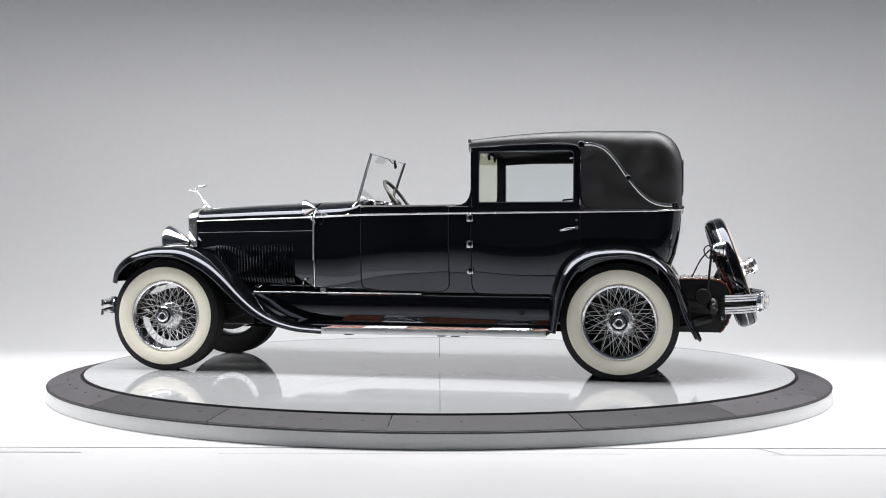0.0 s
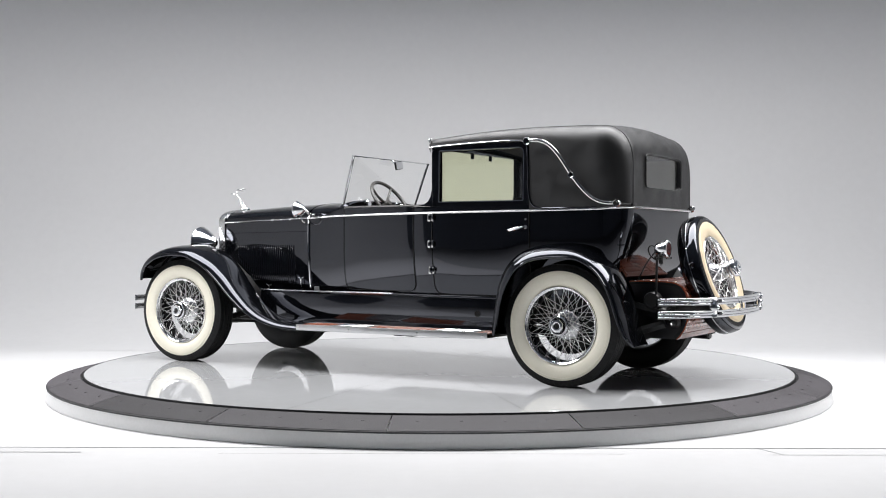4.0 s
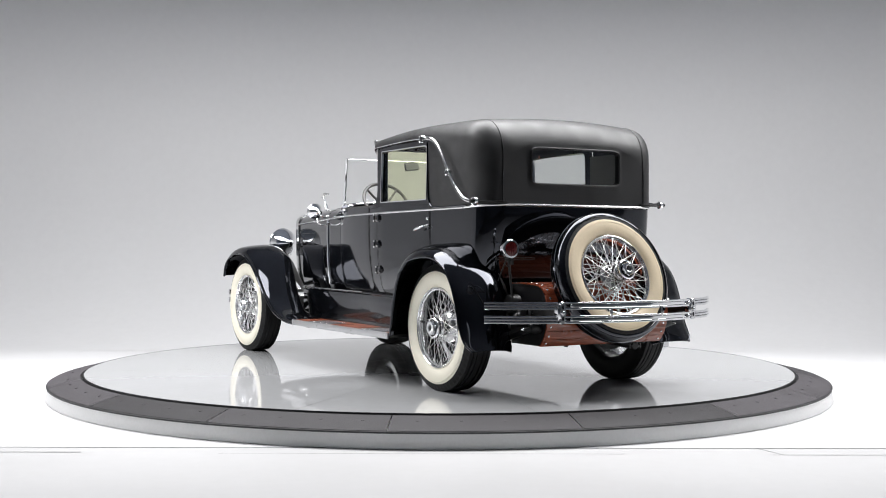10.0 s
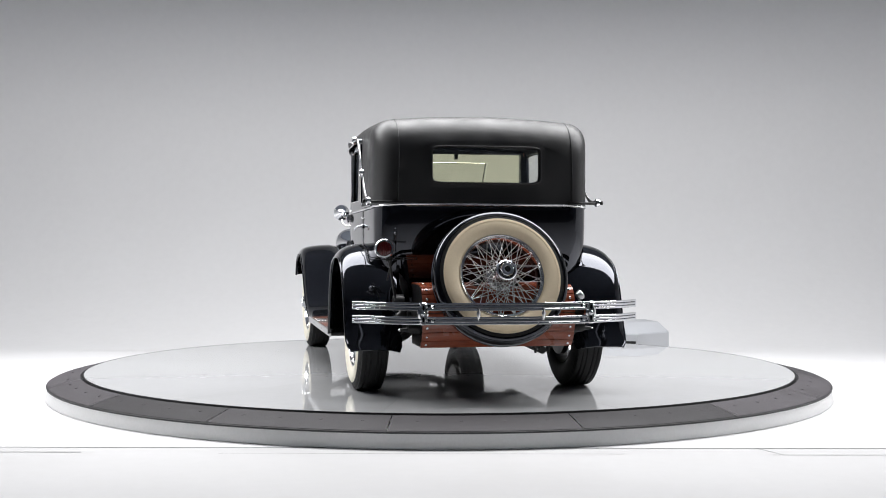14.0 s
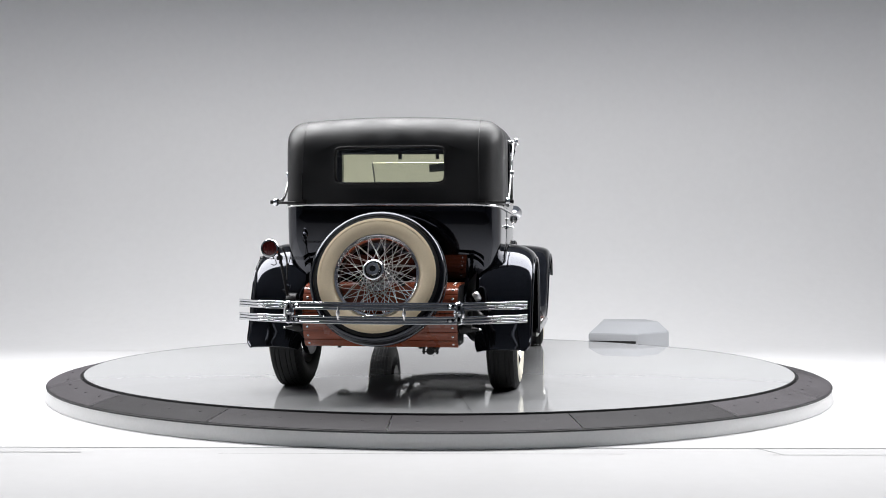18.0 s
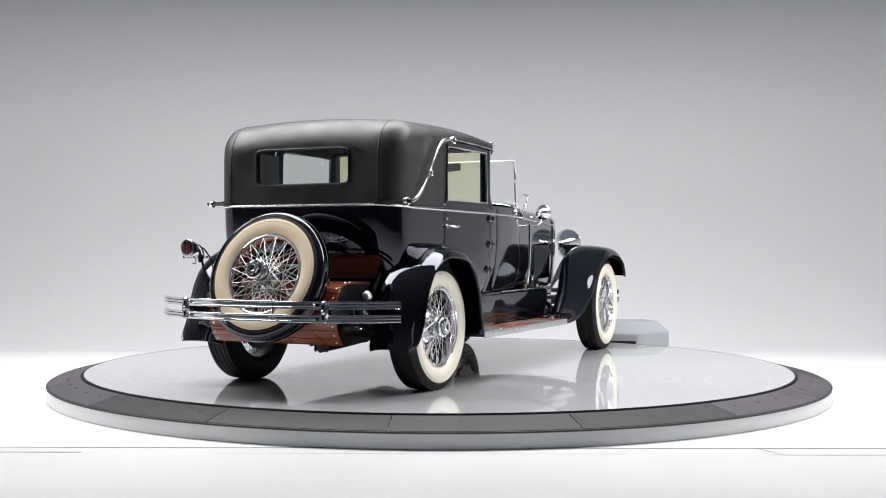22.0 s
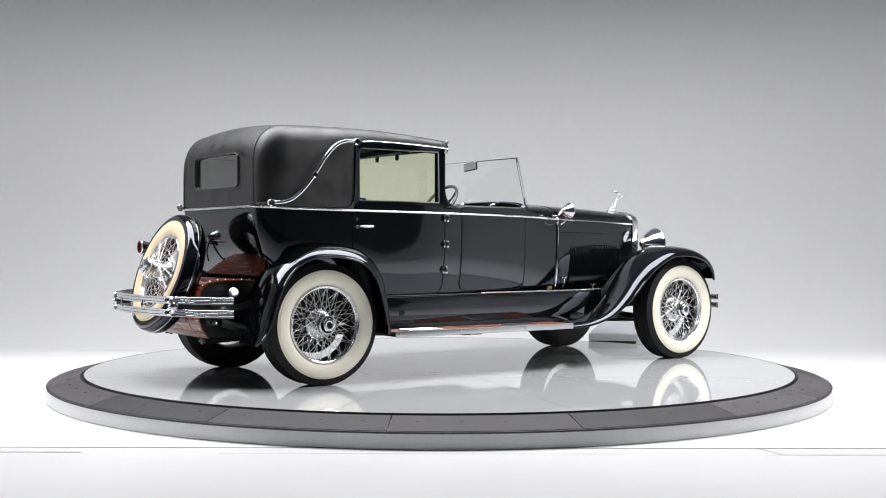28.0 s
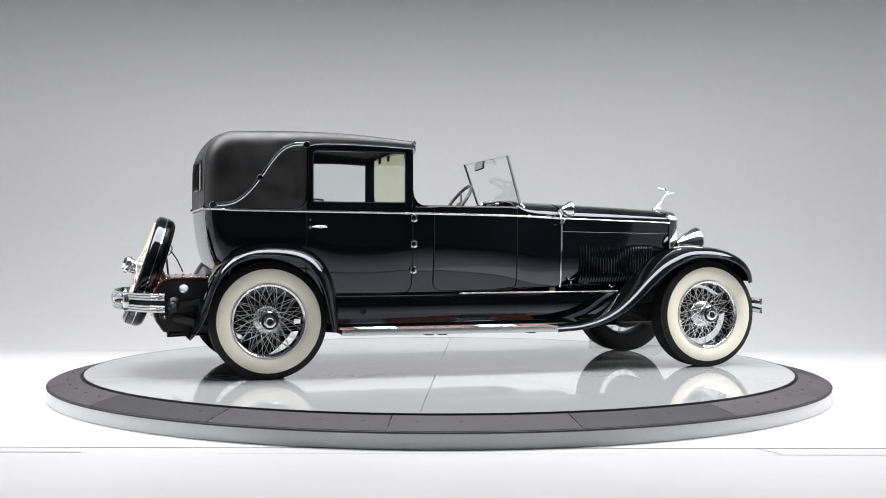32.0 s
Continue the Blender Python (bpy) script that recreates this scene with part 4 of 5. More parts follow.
def rear_section(q):
    total = ease(q, [(0.0, 0.075), (0.1, 0.10), (0.25, 0.125), (0.4, 0.108), (0.52, 0.095), (0.62, 0.074), (0.70, 0.058), (0.80, 0.050), (0.92, 0.048), (1.0, 0.016)])
    end = 1.0 - math.sqrt(max(0.0, 1.0 - max(0.0, (q - 0.94) / 0.06) ** 2))
    out = 0.928 - 0.010 * max(0, (q - 0.5) / 0.5) - 0.035 * end
    y0 = 0.56 + 0.02 * end
    w = out - y0
    sec = []
    for a in (0.0, 0.06, 0.13, 0.2, 0.3, 0.4, 0.48, 0.56, 0.64, 0.72, 0.79, 0.85, 0.90, 0.94, 0.967, 0.985, 0.995, 1.0):
        u, v = max(0.0, (a - 0.46) / 0.54), max(0.0, (0.46 - a) / 0.46)
        sec.append((y0 + a * w, total * (1.0 - math.sqrt(1.0 - min(1.0, 0.998 * u) ** 2)) + 0.040 * v**2.4))
    return sec


def fenders(s):
    fender("front_fender", FRONT_CROWN, front_section, s, 64, label="sweeping gloss black front fender")
    fender("rear_fender", REAR_CROWN, rear_section, s, 56, label="rounded gloss black rear fender")
    # valance between fender and hood, with the frame behind
    part("inner_valance", flip(loft([[(x, 0.51, z - 0.05), (x, 0.47, max(z - 0.13, 0.46)), (x, 0.42, max(z - 0.3, 0.44))] for x, z in FRONT_CROWN[1:13]]), s), PAINT_IN, car)
    part("wheel_house", flip(loft([[(x, 0.56, z - 0.03), (x, 0.50, z - 0.12), (x, 0.50, 0.45)] for x, z in REAR_CROWN[1:12]]), s), PAINT_IN, car)
    # splash apron from the sill down to the running board
    rows = []
    for i in range(17):
        x = 1.36 - 2.42 * i / 16
        yb = min(0.70, side_y(x, 0.6) + 0.10 * max(0, min(1, (x - 0.1) / 1.0)) + 0.026)
        rows.append([(x, yb - 0.03, 0.600), (x, yb - 0.006, 0.590), (x, yb + 0.003, 0.575), (x, yb + 0.005, 0.53), (x, yb + 0.0045, 0.48), (x, yb + 0.002, 0.435), (x, yb - 0.003, 0.395), (x, yb - 0.005, 0.370), (x, yb - 0.001, 0.355), (x, yb + 0.012, 0.349), (x, 0.80, 0.3475)])
    part("splash_apron", flip(loft(rows), s), PAINT, car, "gloss black splash apron")
    # black disc added for the dark of a round hole in the apron
    part("apron_hole_disc", flip(turned([(0, 0.0015), (0.018, 0.0015), (0.020, 0.004), (0.023, 0.0035), (0.024, -0.003)], 20, "y", m=pose(-0.765, min(0.70, side_y(-0.765, 0.6) + 0.026) + 0.0043, 0.471)), s), IRON, car, "black disc standing in for a round dark hole")
    part("sill_moulding", flip(tube([(r[1][0], r[1][1] + 0.0135, r[1][2] + 0.007) for r in rows[0:10]], 0.0062, 10), s), NICKEL_SHELL, car, "thin chrome sill moulding")
    part("sill_bead", flip(tube([(r[1][0], r[1][1] + 0.004, r[1][2] - 0.002) for r in rows[1:]], 0.010, 10), s), PAINT, car)


both(fenders)


RIVET = []


def running_board(s):
    x0, x1 = -0.968, 0.690
    rb = part("running_board", flip(box(x0, x1, 0.60, 0.902, 0.318, 0.345, 0.004), s), IRON, car, "mahogany-slatted running board with bright edging")
    part("edge_trim", flip(box(x0, x1, 0.9025, 0.915, 0.312, 0.357, 0.004), s), SATIN, rb, "bright metal edging")
    for k in range(9):
        y = 0.6555 + 0.0275 * k
        bm = box(x0 + 0.004, x1 - 0.004, y - 0.0115, y + 0.0115, 0.345, 0.354, 0.002, seg=1)
        part("slat", flip(bm, s), MAHOGANY_LONG, rb)
    for a, b in ((0.05, 0.385), (-0.86, -0.53)):
        plate = part("step_plate", flip(box(a, b, 0.732, 0.896, 0.354, 0.3585, 0.002), s), ALU, rb, "bright ribbed step plate")
        for k in range(7):
            y = 0.748 + 0.022 * k
            part("rib", flip(box(a + 0.03, b - 0.02, y - 0.004, y + 0.004, 0.3585, 0.3615, 0.0012, seg=1), s), CHROME, plate)
        for k in range(9):
            for y in (0.7375, 0.8905):
                at = pose(a + 0.016 + (b - a - 0.032) * k / 8, s * y, 0.3585)
                if not RIVET:
                    RIVET.append(part("rivet", turned([(0, 0.0024), (0.003, 0.0018), (0.0042, 0)], 8), CHROME, plate, at=at).data)
                else:
                    piece("rivet", RIVET[0], plate, at)
    for x in (x0 + 0.03, 0.2, 0.66, -0.4):
        part("trim_screw", flip(turned([(0, 0.003), (0.006, 0.002), (0.007, 0)], 10, "y", m=pose(x, 0.915, 0.335)), s), NICKEL, rb)
    for x in (0.5, -0.2, -0.3):
        part("board_bracket", flip(box(x - 0.03, x + 0.03, 0.5, 0.86, 0.30, 0.318, 0.003), s), IRON, rb)


both(running_board)


# -- wheels --
TYRE_OUT = [(0.268, 0.078), (0.275, 0.088), (0.29, 0.097), (0.315, 0.104), (0.34, 0.105), (0.362, 0.102), (0.378, 0.097)]


def wheel_meshes(white):
    made = {}
    prof = [(0.255, 0.05)] + TYRE_OUT + [(0.394, 0.092), (0.404, 0.088), (0.412, 0.080)]
    for a, b in ((0.078, 0.055), (0.047, 0.026), (0.018, -0.018), (-0.026, -0.047), (-0.055, -0.078)):
        prof += [(0.4195, a), (0.4205, (a + b) / 2), (0.4195, b), (0.413, b - 0.001), (0.413, b - 0.0075)]
    prof = prof[:-2] + [(0.412, -0.080), (0.404, -0.088), (0.394, -0.092)] + [(r, -h) for r, h in reversed(TYRE_OUT)] + [(0.255, -0.05)]
    bm = turned(prof, 180, "y")
    for v in bm.verts:
        r = math.hypot(v.co.x, v.co.z)
        if 0.39 < r < 0.4125 and abs(v.co.y) > 0.079:
            k = int(round(math.atan2(v.co.z, v.co.x) / (2 * math.pi) * 180))
            if k % 3 == 0:
                f = 1 - 0.009 / r
                v.co.x, v.co.z = v.co.x * f, v.co.z * f
    made["tyre"] = (bm, RUBBER)
    band = [(r + 0.0, h + 0.0015) for r, h in TYRE_OUT[:-1]] + [(0.372, 0.1008), (0.3725, 0.0975)]
    made["whitewall"] = (turned([(0.266, 0.07)] + band, 72, "y"), white)
    made["wall_ridge"] = (turned([(0.3545, 0.1035), (0.3555, 0.1065), (0.357, 0.1065), (0.358, 0.1025)], 72, "y"), white)
    made["rim"] = (turned([(0.258, 0.045), (0.266, 0.078), (0.2685, 0.088), (0.2655, 0.0935), (0.262, 0.0945), (0.2585, 0.092), (0.2565, 0.084), (0.2555, 0.076), (0.252, 0.079), (0.2480, 0.078), (0.2460, 0.072), (0.2455, 0.046), (0.246, 0.022)], 72, "y"), WIRE)
    made["rim_inner"] = (turned([(0.246, 0.022), (0.245, 0.012), (0.245, -0.02), (0.25, -0.06), (0.262, -0.085)], 72, "y"), IRON)
    hub = turned([(0.03, -0.07), (0.094, -0.066), (0.097, -0.05), (0.078, -0.03), (0.063, 0.005), (0.055, 0.06), (0.062, 0.066), (0.066, 0.075), (0.060, 0.082), (0.05, 0.088), (0, 0.09)], 36, "y")
    made["hub"] = (hub, NICKEL_SHELL)
    cap = turned([(0.058, 0.084), (0.068, 0.090), (0.072, 0.098), (0.072, 0.112), (0.070, 0.121), (0.064, 0.126), (0.058, 0.126), (0.055, 0.121), (0.050, 0.120)], 48, "y")
    cap = turned([(0.050, 0.120), (0.048, 0.140), (0.045, 0.145), (0.034, 0.147), (0.028, 0.1465), (0.022, 0.144), (0.020, 0.138)], 8, "y", cap)
    made["hub_cap"] = (cap, CHROME)
    made["cap_groove"] = (turned([(0.0495, 0.1225), (0.0565, 0.1225)], 48, "y"), IRON)
    made["hub_badge"] = (turned([(0, 0.1400), (0.010, 0.1402), (0.012, 0.1385), (0.022, 0.1385)], 24, "y"), IRON)
    drum = turned([(0.052, 0.040), (0.075, 0.034), (0.100, 0.020), (0.114, 0.004), (0.119, -0.012), (0.120, -0.06), (0.08, -0.07)], 48, "y")
    made["brake_drum"] = (drum, NICKEL_SHELL)
    fins = bmesh.new()
    for k in range(24):
        a = 2 * math.pi * k / 24
        m = Matrix.Rotation(a, 4, "Y")
        b = box(0.080, 0.112, 0.008, 0.030, -0.0022, 0.0022, 0.001, seg=1)
        for v in b.verts:
            v.co.y -= max(0.0, (v.co.x - 0.085)) * 0.75
        b.transform(m)
        fins = merge(fins, b)
    made["cooling_fins"] = (fins, NICKEL_SHELL)
    made["backing_plate"] = (turned([(0.09, -0.062), (0.19, -0.066), (0.205, -0.074), (0.205, -0.11), (0.05, -0.11)], 48, "y"), IRON)
    return made


def spoke_mesh(r0, h0, r1, h1, lead):
    a, b = Vector((r0, h0, 0)), Vector((r1 * math.cos(lead), h1, r1 * math.sin(lead)))
    return tube([a, b], 0.0021, 6)


SPOKES = ((16, 0.062, 0.074, 0.250, 0.034, 0.92, 0.0), (16, 0.062, 0.074, 0.250, 0.034, -0.92, 0.1), (20, 0.084, -0.050, 0.246, -0.004, 1.02, 0.05), (20, 0.084, -0.050, 0.246, 0.004, -1.02, 0.2))
WHEEL_DATA = {}


HUB_PARTS = ("hub", "hub_cap", "cap_groove", "hub_badge")
DRUM_PARTS = ("brake_drum", "cooling_fins", "backing_plate")


def build_wheel(name, at, label, white, proud=None):
    """proud: for the wheel without a brake, how its hub and spokes stand off the narrow tyre."""
    wheel = new(name)
    wheel.parent, wheel.matrix_basis = car, at
    tagged(wheel, label=label)
    key = white.name
    if key not in WHEEL_DATA:
        WHEEL_DATA[key] = {}
        for n, (bm, m) in wheel_meshes(white).items():
            if proud is not None and n in DRUM_PARTS:
                bm.free()
                continue
            ob = part(n, bm, m, wheel, angle=18 if n.startswith("hub") else 32)
            if proud is not None and n in HUB_PARTS:
                ob.matrix_basis = proud
            WHEEL_DATA[key][n] = ob.data
    else:
        for n, me in WHEEL_DATA[key].items():
            piece(n, me, wheel, Matrix())
    if "spokes" not in WHEEL_DATA:
        WHEEL_DATA["spokes"] = []
        for k, (n, r0, h0, r1, h1, lead, ph) in enumerate(SPOKES):
            ob = part("spoke", spoke_mesh(r0, h0, r1, h1, lead), SPOKE, wheel)
            WHEEL_DATA["spokes"].append(ob.data)
            bpy.data.objects.remove(ob)
    lift = Matrix() if proud is None else Matrix.Translation((0, 0.04, 0)) @ Matrix.Diagonal((1.0, 1.35, 1.0, 1.0))
    for k, (n, *_, ph) in enumerate(SPOKES):
        for i in range(n):
            piece("spoke", WHEEL_DATA["spokes"][k], wheel, lift @ Matrix.Rotation(ph + 2 * math.pi * i / n, 4, "Y"))
    part("valve", tube([(0.2, 0.05, 0.11), (0.205, 0.075, 0.113)], 0.005, 8), IRON, wheel)
    return wheel


R_WHEEL = 0.42
for s in (1, -1):
    turn = 0 if s > 0 else 180
    build_wheel("rear_wheel", pose(-1.477, s * 0.722, R_WHEEL, 0, 23, turn), "chrome wire wheel with cream whitewall tyre", WHITEWALL)
    build_wheel("front_wheel", pose(1.966 if s > 0 else 2.003, s * 0.722, R_WHEEL, 0, 8, turn + (1 if s > 0 else 3)), "chrome wire wheel with cream whitewall tyre, steered slightly", WHITEWALL)
SPARE = Matrix.Translation((-2.270, 0.004, 0.758)) @ Matrix.Rotation(radians(18.6), 4, "Y") @ Matrix.Rotation(math.pi / 2, 4, "Z")
SPARE_NARROW = SPARE @ Matrix.Translation((0, 0.006, 0)) @ Matrix.Diagonal((0.988, 0.74, 0.988, 1.0))
build_wheel("spare_wheel", SPARE_NARROW, "spare wire wheel with yellowed whitewall tyre in a black cover band", WHITEWALL_OLD, Matrix.Translation((0, 0.09, 0)) @ Matrix.Diagonal((0.92, 1.25, 0.92, 1.0)))


def spare_cover():
    cover = part("spare_cover", turned([(0.396, 0.0935), (0.404, 0.094), (0.414, 0.088), (0.424, 0.076), (0.429, 0.055), (0.431, 0.0), (0.429, -0.05), (0.42, -0.075), (0.40, -0.0985), (0.385, -0.1015), (0.385, -0.098), (0.402, -0.0935), (0.414, -0.084), (0.423, -0.05), (0.425, 0.0), (0.423, 0.055), (0.416, 0.08), (0.404, 0.09)], 96, "y"), PAINT, car, "black metal tyre cover band", at=SPARE_NARROW)
    part("cover_bead", turned([(0.394, 0.092), (0.398, 0.0975), (0.405, 0.096)], 96, "y"), PAINT, cover)
    part("cover_strip", turned([(0.4285, 0.006), (0.434, 0.004), (0.434, -0.004), (0.4285, -0.006)], 96, "y"), CHROME, cover, "thin chrome strip")
    for s in (1, -1):
        part("carrier_arm", tube([(-1.95, s * 0.16, 0.52), (-2.12, s * 0.15, 0.60), (-2.18, s * 0.12, 0.74), (-2.2, 0.0, 0.79)], 0.018, 10, 14), IRON, car, "black spare wheel carrier")


spare_cover()


# -- lamps --
def lamps(s):
    # headlamp
    y = s * 0.392
    hl = part("headlamp", turned([(0, -0.158), (0.012, -0.156), (0.026, -0.146), (0.058, -0.108), (0.090, -0.066), (0.114, -0.028), (0.126, -0.004), (0.131, 0.012)], 40, "x", m=pose(2.097, y, 0.980)), CHROME, car, "bullet-shaped chrome headlamp")
    part("headlamp_rim", turned([(0.131, 0.010), (0.135, 0.016), (0.134, 0.025), (0.126, 0.035), (0.116, 0.038)], 40, "x", m=pose(2.097, y, 0.980)), CHROME, hl)
    part("headlamp_lens", turned([(0, 0.066), (0.05, 0.060), (0.09, 0.049), (0.118, 0.036)], 40, "x", m=pose(2.097, y, 0.980)), LAMP_GLASS, hl, "clear glass lens")
    part("headlamp_post", tube([(2.06, y, 0.87), (2.05, y, 0.80), (2.03, s * 0.40, 0.66), (2.02, s * 0.42, 0.5)], [0.016, 0.02, 0.02, 0.022], 10, 10), CHROME, car, "chrome lamp post")
    # cowl lamp
    cl = part("cowl_lamp", turned([(0, -0.044), (0.010, -0.042), (0.03, -0.024), (0.05, 0.002), (0.061, 0.022), (0.064, 0.03)], 28, "x", m=pose(0.872, s * 0.614, 1.242)), CHROME, car, "small chrome cone cowl lamp")
    part("lamp_rim", turned([(0.064, 0.028), (0.068, 0.033), (0.066, 0.042), (0.058, 0.044)], 28, "x", m=pose(0.872, s * 0.614, 1.242)), CHROME, cl)
    part("lamp_lens", turned([(0, 0.055), (0.03, 0.051), (0.06, 0.042)], 28, "x", m=pose(0.872, s * 0.614, 1.242)), LAMP_GLASS, cl)
    part("lamp_wire", tube([(0.872, s * 0.612, 1.185), (0.86, s * 0.612, 1.155), (0.85, s * 0.585, 1.132), (0.855, s * 0.54, 1.128), (0.87, s * 0.505, 1.15)], 0.0055, 8, 14), NICKEL_SHELL, cl, "curved chrome lamp wire")
    part("lamp_arm", tube([(0.834, s * 0.614, 1.242), (0.815, s * 0.613, 1.228), (0.806, s * 0.600, 1.205), (0.805, s * 0.570, 1.195), (0.806, s * 0.53, 1.205)], [0.010, 0.008, 0.007, 0.007, 0.009], 8, 14), NICKEL_SHELL, cl, "curved chrome lamp arm")
    # bumper-end of the frame
    rail = [(2.42, s * 0.40, 0.47), (2.1, s * 0.41, 0.49), (1.6, s * 0.42, 0.46), (0.9, s * 0.44, 0.44), (-0.9, s * 0.48, 0.44), (-1.3, s * 0.50, 0.60), (-1.6, s * 0.50, 0.62), (-2.0, s * 0.51, 0.52), (-2.2, s * 0.515, 0.50)]
    part("frame_rail", tube(rail, 0.042, 6, 40, flat=0.6), IRON, car, "black chassis rail")
    part("rear_spring", tube([(-0.85, s * 0.55, 0.45), (-1.2, s * 0.55, 0.36), (-1.5, s * 0.55, 0.34), (-1.9, s * 0.55, 0.38), (-2.12, s * 0.53, 0.44)], 0.03, 6, 20, flat=0.9), IRON, car, "black leaf spring")
    part("front_spring", tube([(2.44, s * 0.42, 0.45), (2.2, s * 0.42, 0.38), (1.95, s * 0.42, 0.35), (1.7, s * 0.42, 0.37), (1.48, s * 0.42, 0.43)], 0.026, 6, 20, flat=0.9), IRON, car, "black leaf spring")
    part("shackle", tube([(-2.12, s * 0.56, 0.56), (-2.13, s * 0.60, 0.52), (-2.13, s * 0.66, 0.50)], [0.04, 0.034, 0.022], 12, 8), IRON, car)
    if s > 0:
        part("shock_absorber", turned([(0, 0.035), (0.05, 0.035), (0.058, 0.02), (0.058, -0.03), (0, -0.03)], 20, "y", m=pose(-2.06, s * 0.60, 0.60)), IRON, car, "round black shock absorber")


both(lamps)


def chassis():
    part("rear_axle", tube([(-1.48, -0.62, 0.42), (-1.48, -0.2, 0.42), (-1.48, 0, 0.42), (-1.48, 0.2, 0.42), (-1.48, 0.62, 0.42)], [0.045, 0.05, 0.06, 0.13, 0.13, 0.06, 0.05, 0.045], 14, 24), IRON, car, "black rear axle")
    part("front_axle", tube([(1.95, -0.60, 0.40), (1.95, -0.42, 0.34), (1.95, 0, 0.31), (1.95, 0.42, 0.34), (1.95, 0.60, 0.40)], 0.032, 8, 20), IRON, car, "black front axle")
    part("tie_rod", tube([(1.80, -0.58, 0.34), (1.80, 0.58, 0.34)], 0.013, 8), IRON, car)
    part("engine_pan", box(0.7, 1.85, -0.28, 0.28, 0.32, 0.62, 0.05), IRON, car, "dark engine underside")
    part("gearbox", box(-0.1, 0.75, -0.16, 0.16, 0.30, 0.55, 0.05), IRON, car)
    part("drive_shaft", tube([(-0.1, 0, 0.42), (-1.4, 0, 0.42)], 0.04, 10), IRON, car)
    part("exhaust_pipe", tube([(0.6, -0.25, 0.33), (-0.6, -0.28, 0.30), (-1.3, -0.28, 0.34), (-1.8, -0.30, 0.32), (-2.16, -0.304, 0.306)], 0.026, 12, 24), IRON, car, "black exhaust pipe")
    for dy in (-0.042, 0.042):
        part("pipe_clamp_bolt", tube([(-2.15, -0.304 + dy, 0.335), (-2.15, -0.304 + dy, 0.285)], [0.012, 0.007, 0.007, 0.012], 8), IRON, car)
    part("pipe_clamp", box(-2.16, -2.14, -0.355, -0.253, 0.296, 0.306, 0.002), IRON, car)
    bm = turned([(0, -0.46), (0.13, -0.46), (0.15, -0.44), (0.15, 0.44), (0.13, 0.46), (0, 0.46)], 32, "y", m=pose(-2.05, 0, 0.52))
    part("fuel_tank", bm, IRON, car, "black cylindrical fuel tank")
    part("filler_cap", turned([(0, 0.028), (0.026, 0.026), (0.033, 0.018), (0.032, 0.006), (0.027, -0.012)], 20, "y", m=pose(-2.055, -0.578, 0.641, 152, 0, 0)), SPOKE, car, "round chrome filler cap")


chassis()


def rear_ironwork():
    """Spring ends, shackle pins and small hangers beside and under the tank."""
    for s in (1, -1):
        part("shackle_pin", tube([(-2.19, s * 0.49, 0.445), (-2.19, s * 0.55, 0.445), (-2.19, s * 0.585, 0.444), (-2.19, s * 0.612, 0.444)], [0.030, 0.028, 0.020, 0.014, 0.010], 12, 10), IRON, car, "black shackle pin")
        part("spring_eye", turned([(0, 0.03), (0.03, 0.03), (0.034, 0.02), (0.034, -0.02), (0.03, -0.03), (0, -0.03)], 18, "y", m=pose(-2.19, s * 0.535, 0.455)), IRON, car)
        part("shackle_link", box(-2.205, -2.175, s * 0.56 - 0.008, s * 0.56 + 0.008, 0.44, 0.56, 0.004), IRON, car)
        part("grease_nipple", turned([(0, 0.016), (0.005, 0.014), (0.006, 0.004), (0.009, 0)], 10, "y", m=pose(-2.19, s * 0.612, 0.444, 0 if s > 0 else 180)), NICKEL, car)
        part("bumper_bracket", tube([(-2.12, s * 0.50, 0.50), (-2.25, s * 0.515, 0.53), (-2.42, s * 0.519, 0.56)], [0.026, 0.022, 0.018], 10, 10), IRON, car, "black bumper bracket arm")
        part("bracket_bolt", turned([(0, 0.012), (0.012, 0.011), (0.016, 0.004), (0.017, 0)], 8, "x", m=pose(-2.22, s * 0.53, 0.60, 0, 0, 180)), NICKEL, car)
    for y in (0.27, -0.244, -0.30, -0.353):
        part("hanger_bolt", tube([(-2.17, y, 0.365), (-2.172, y, 0.34), (-2.172, y, 0.322)], [0.008, 0.008, 0.013, 0.013], 10, 8), IRON, car)
    part("hanger_strap", box(-2.185, -2.16, -0.365, -0.235, 0.338, 0.352, 0.003), IRON, car)


rear_ironwork()


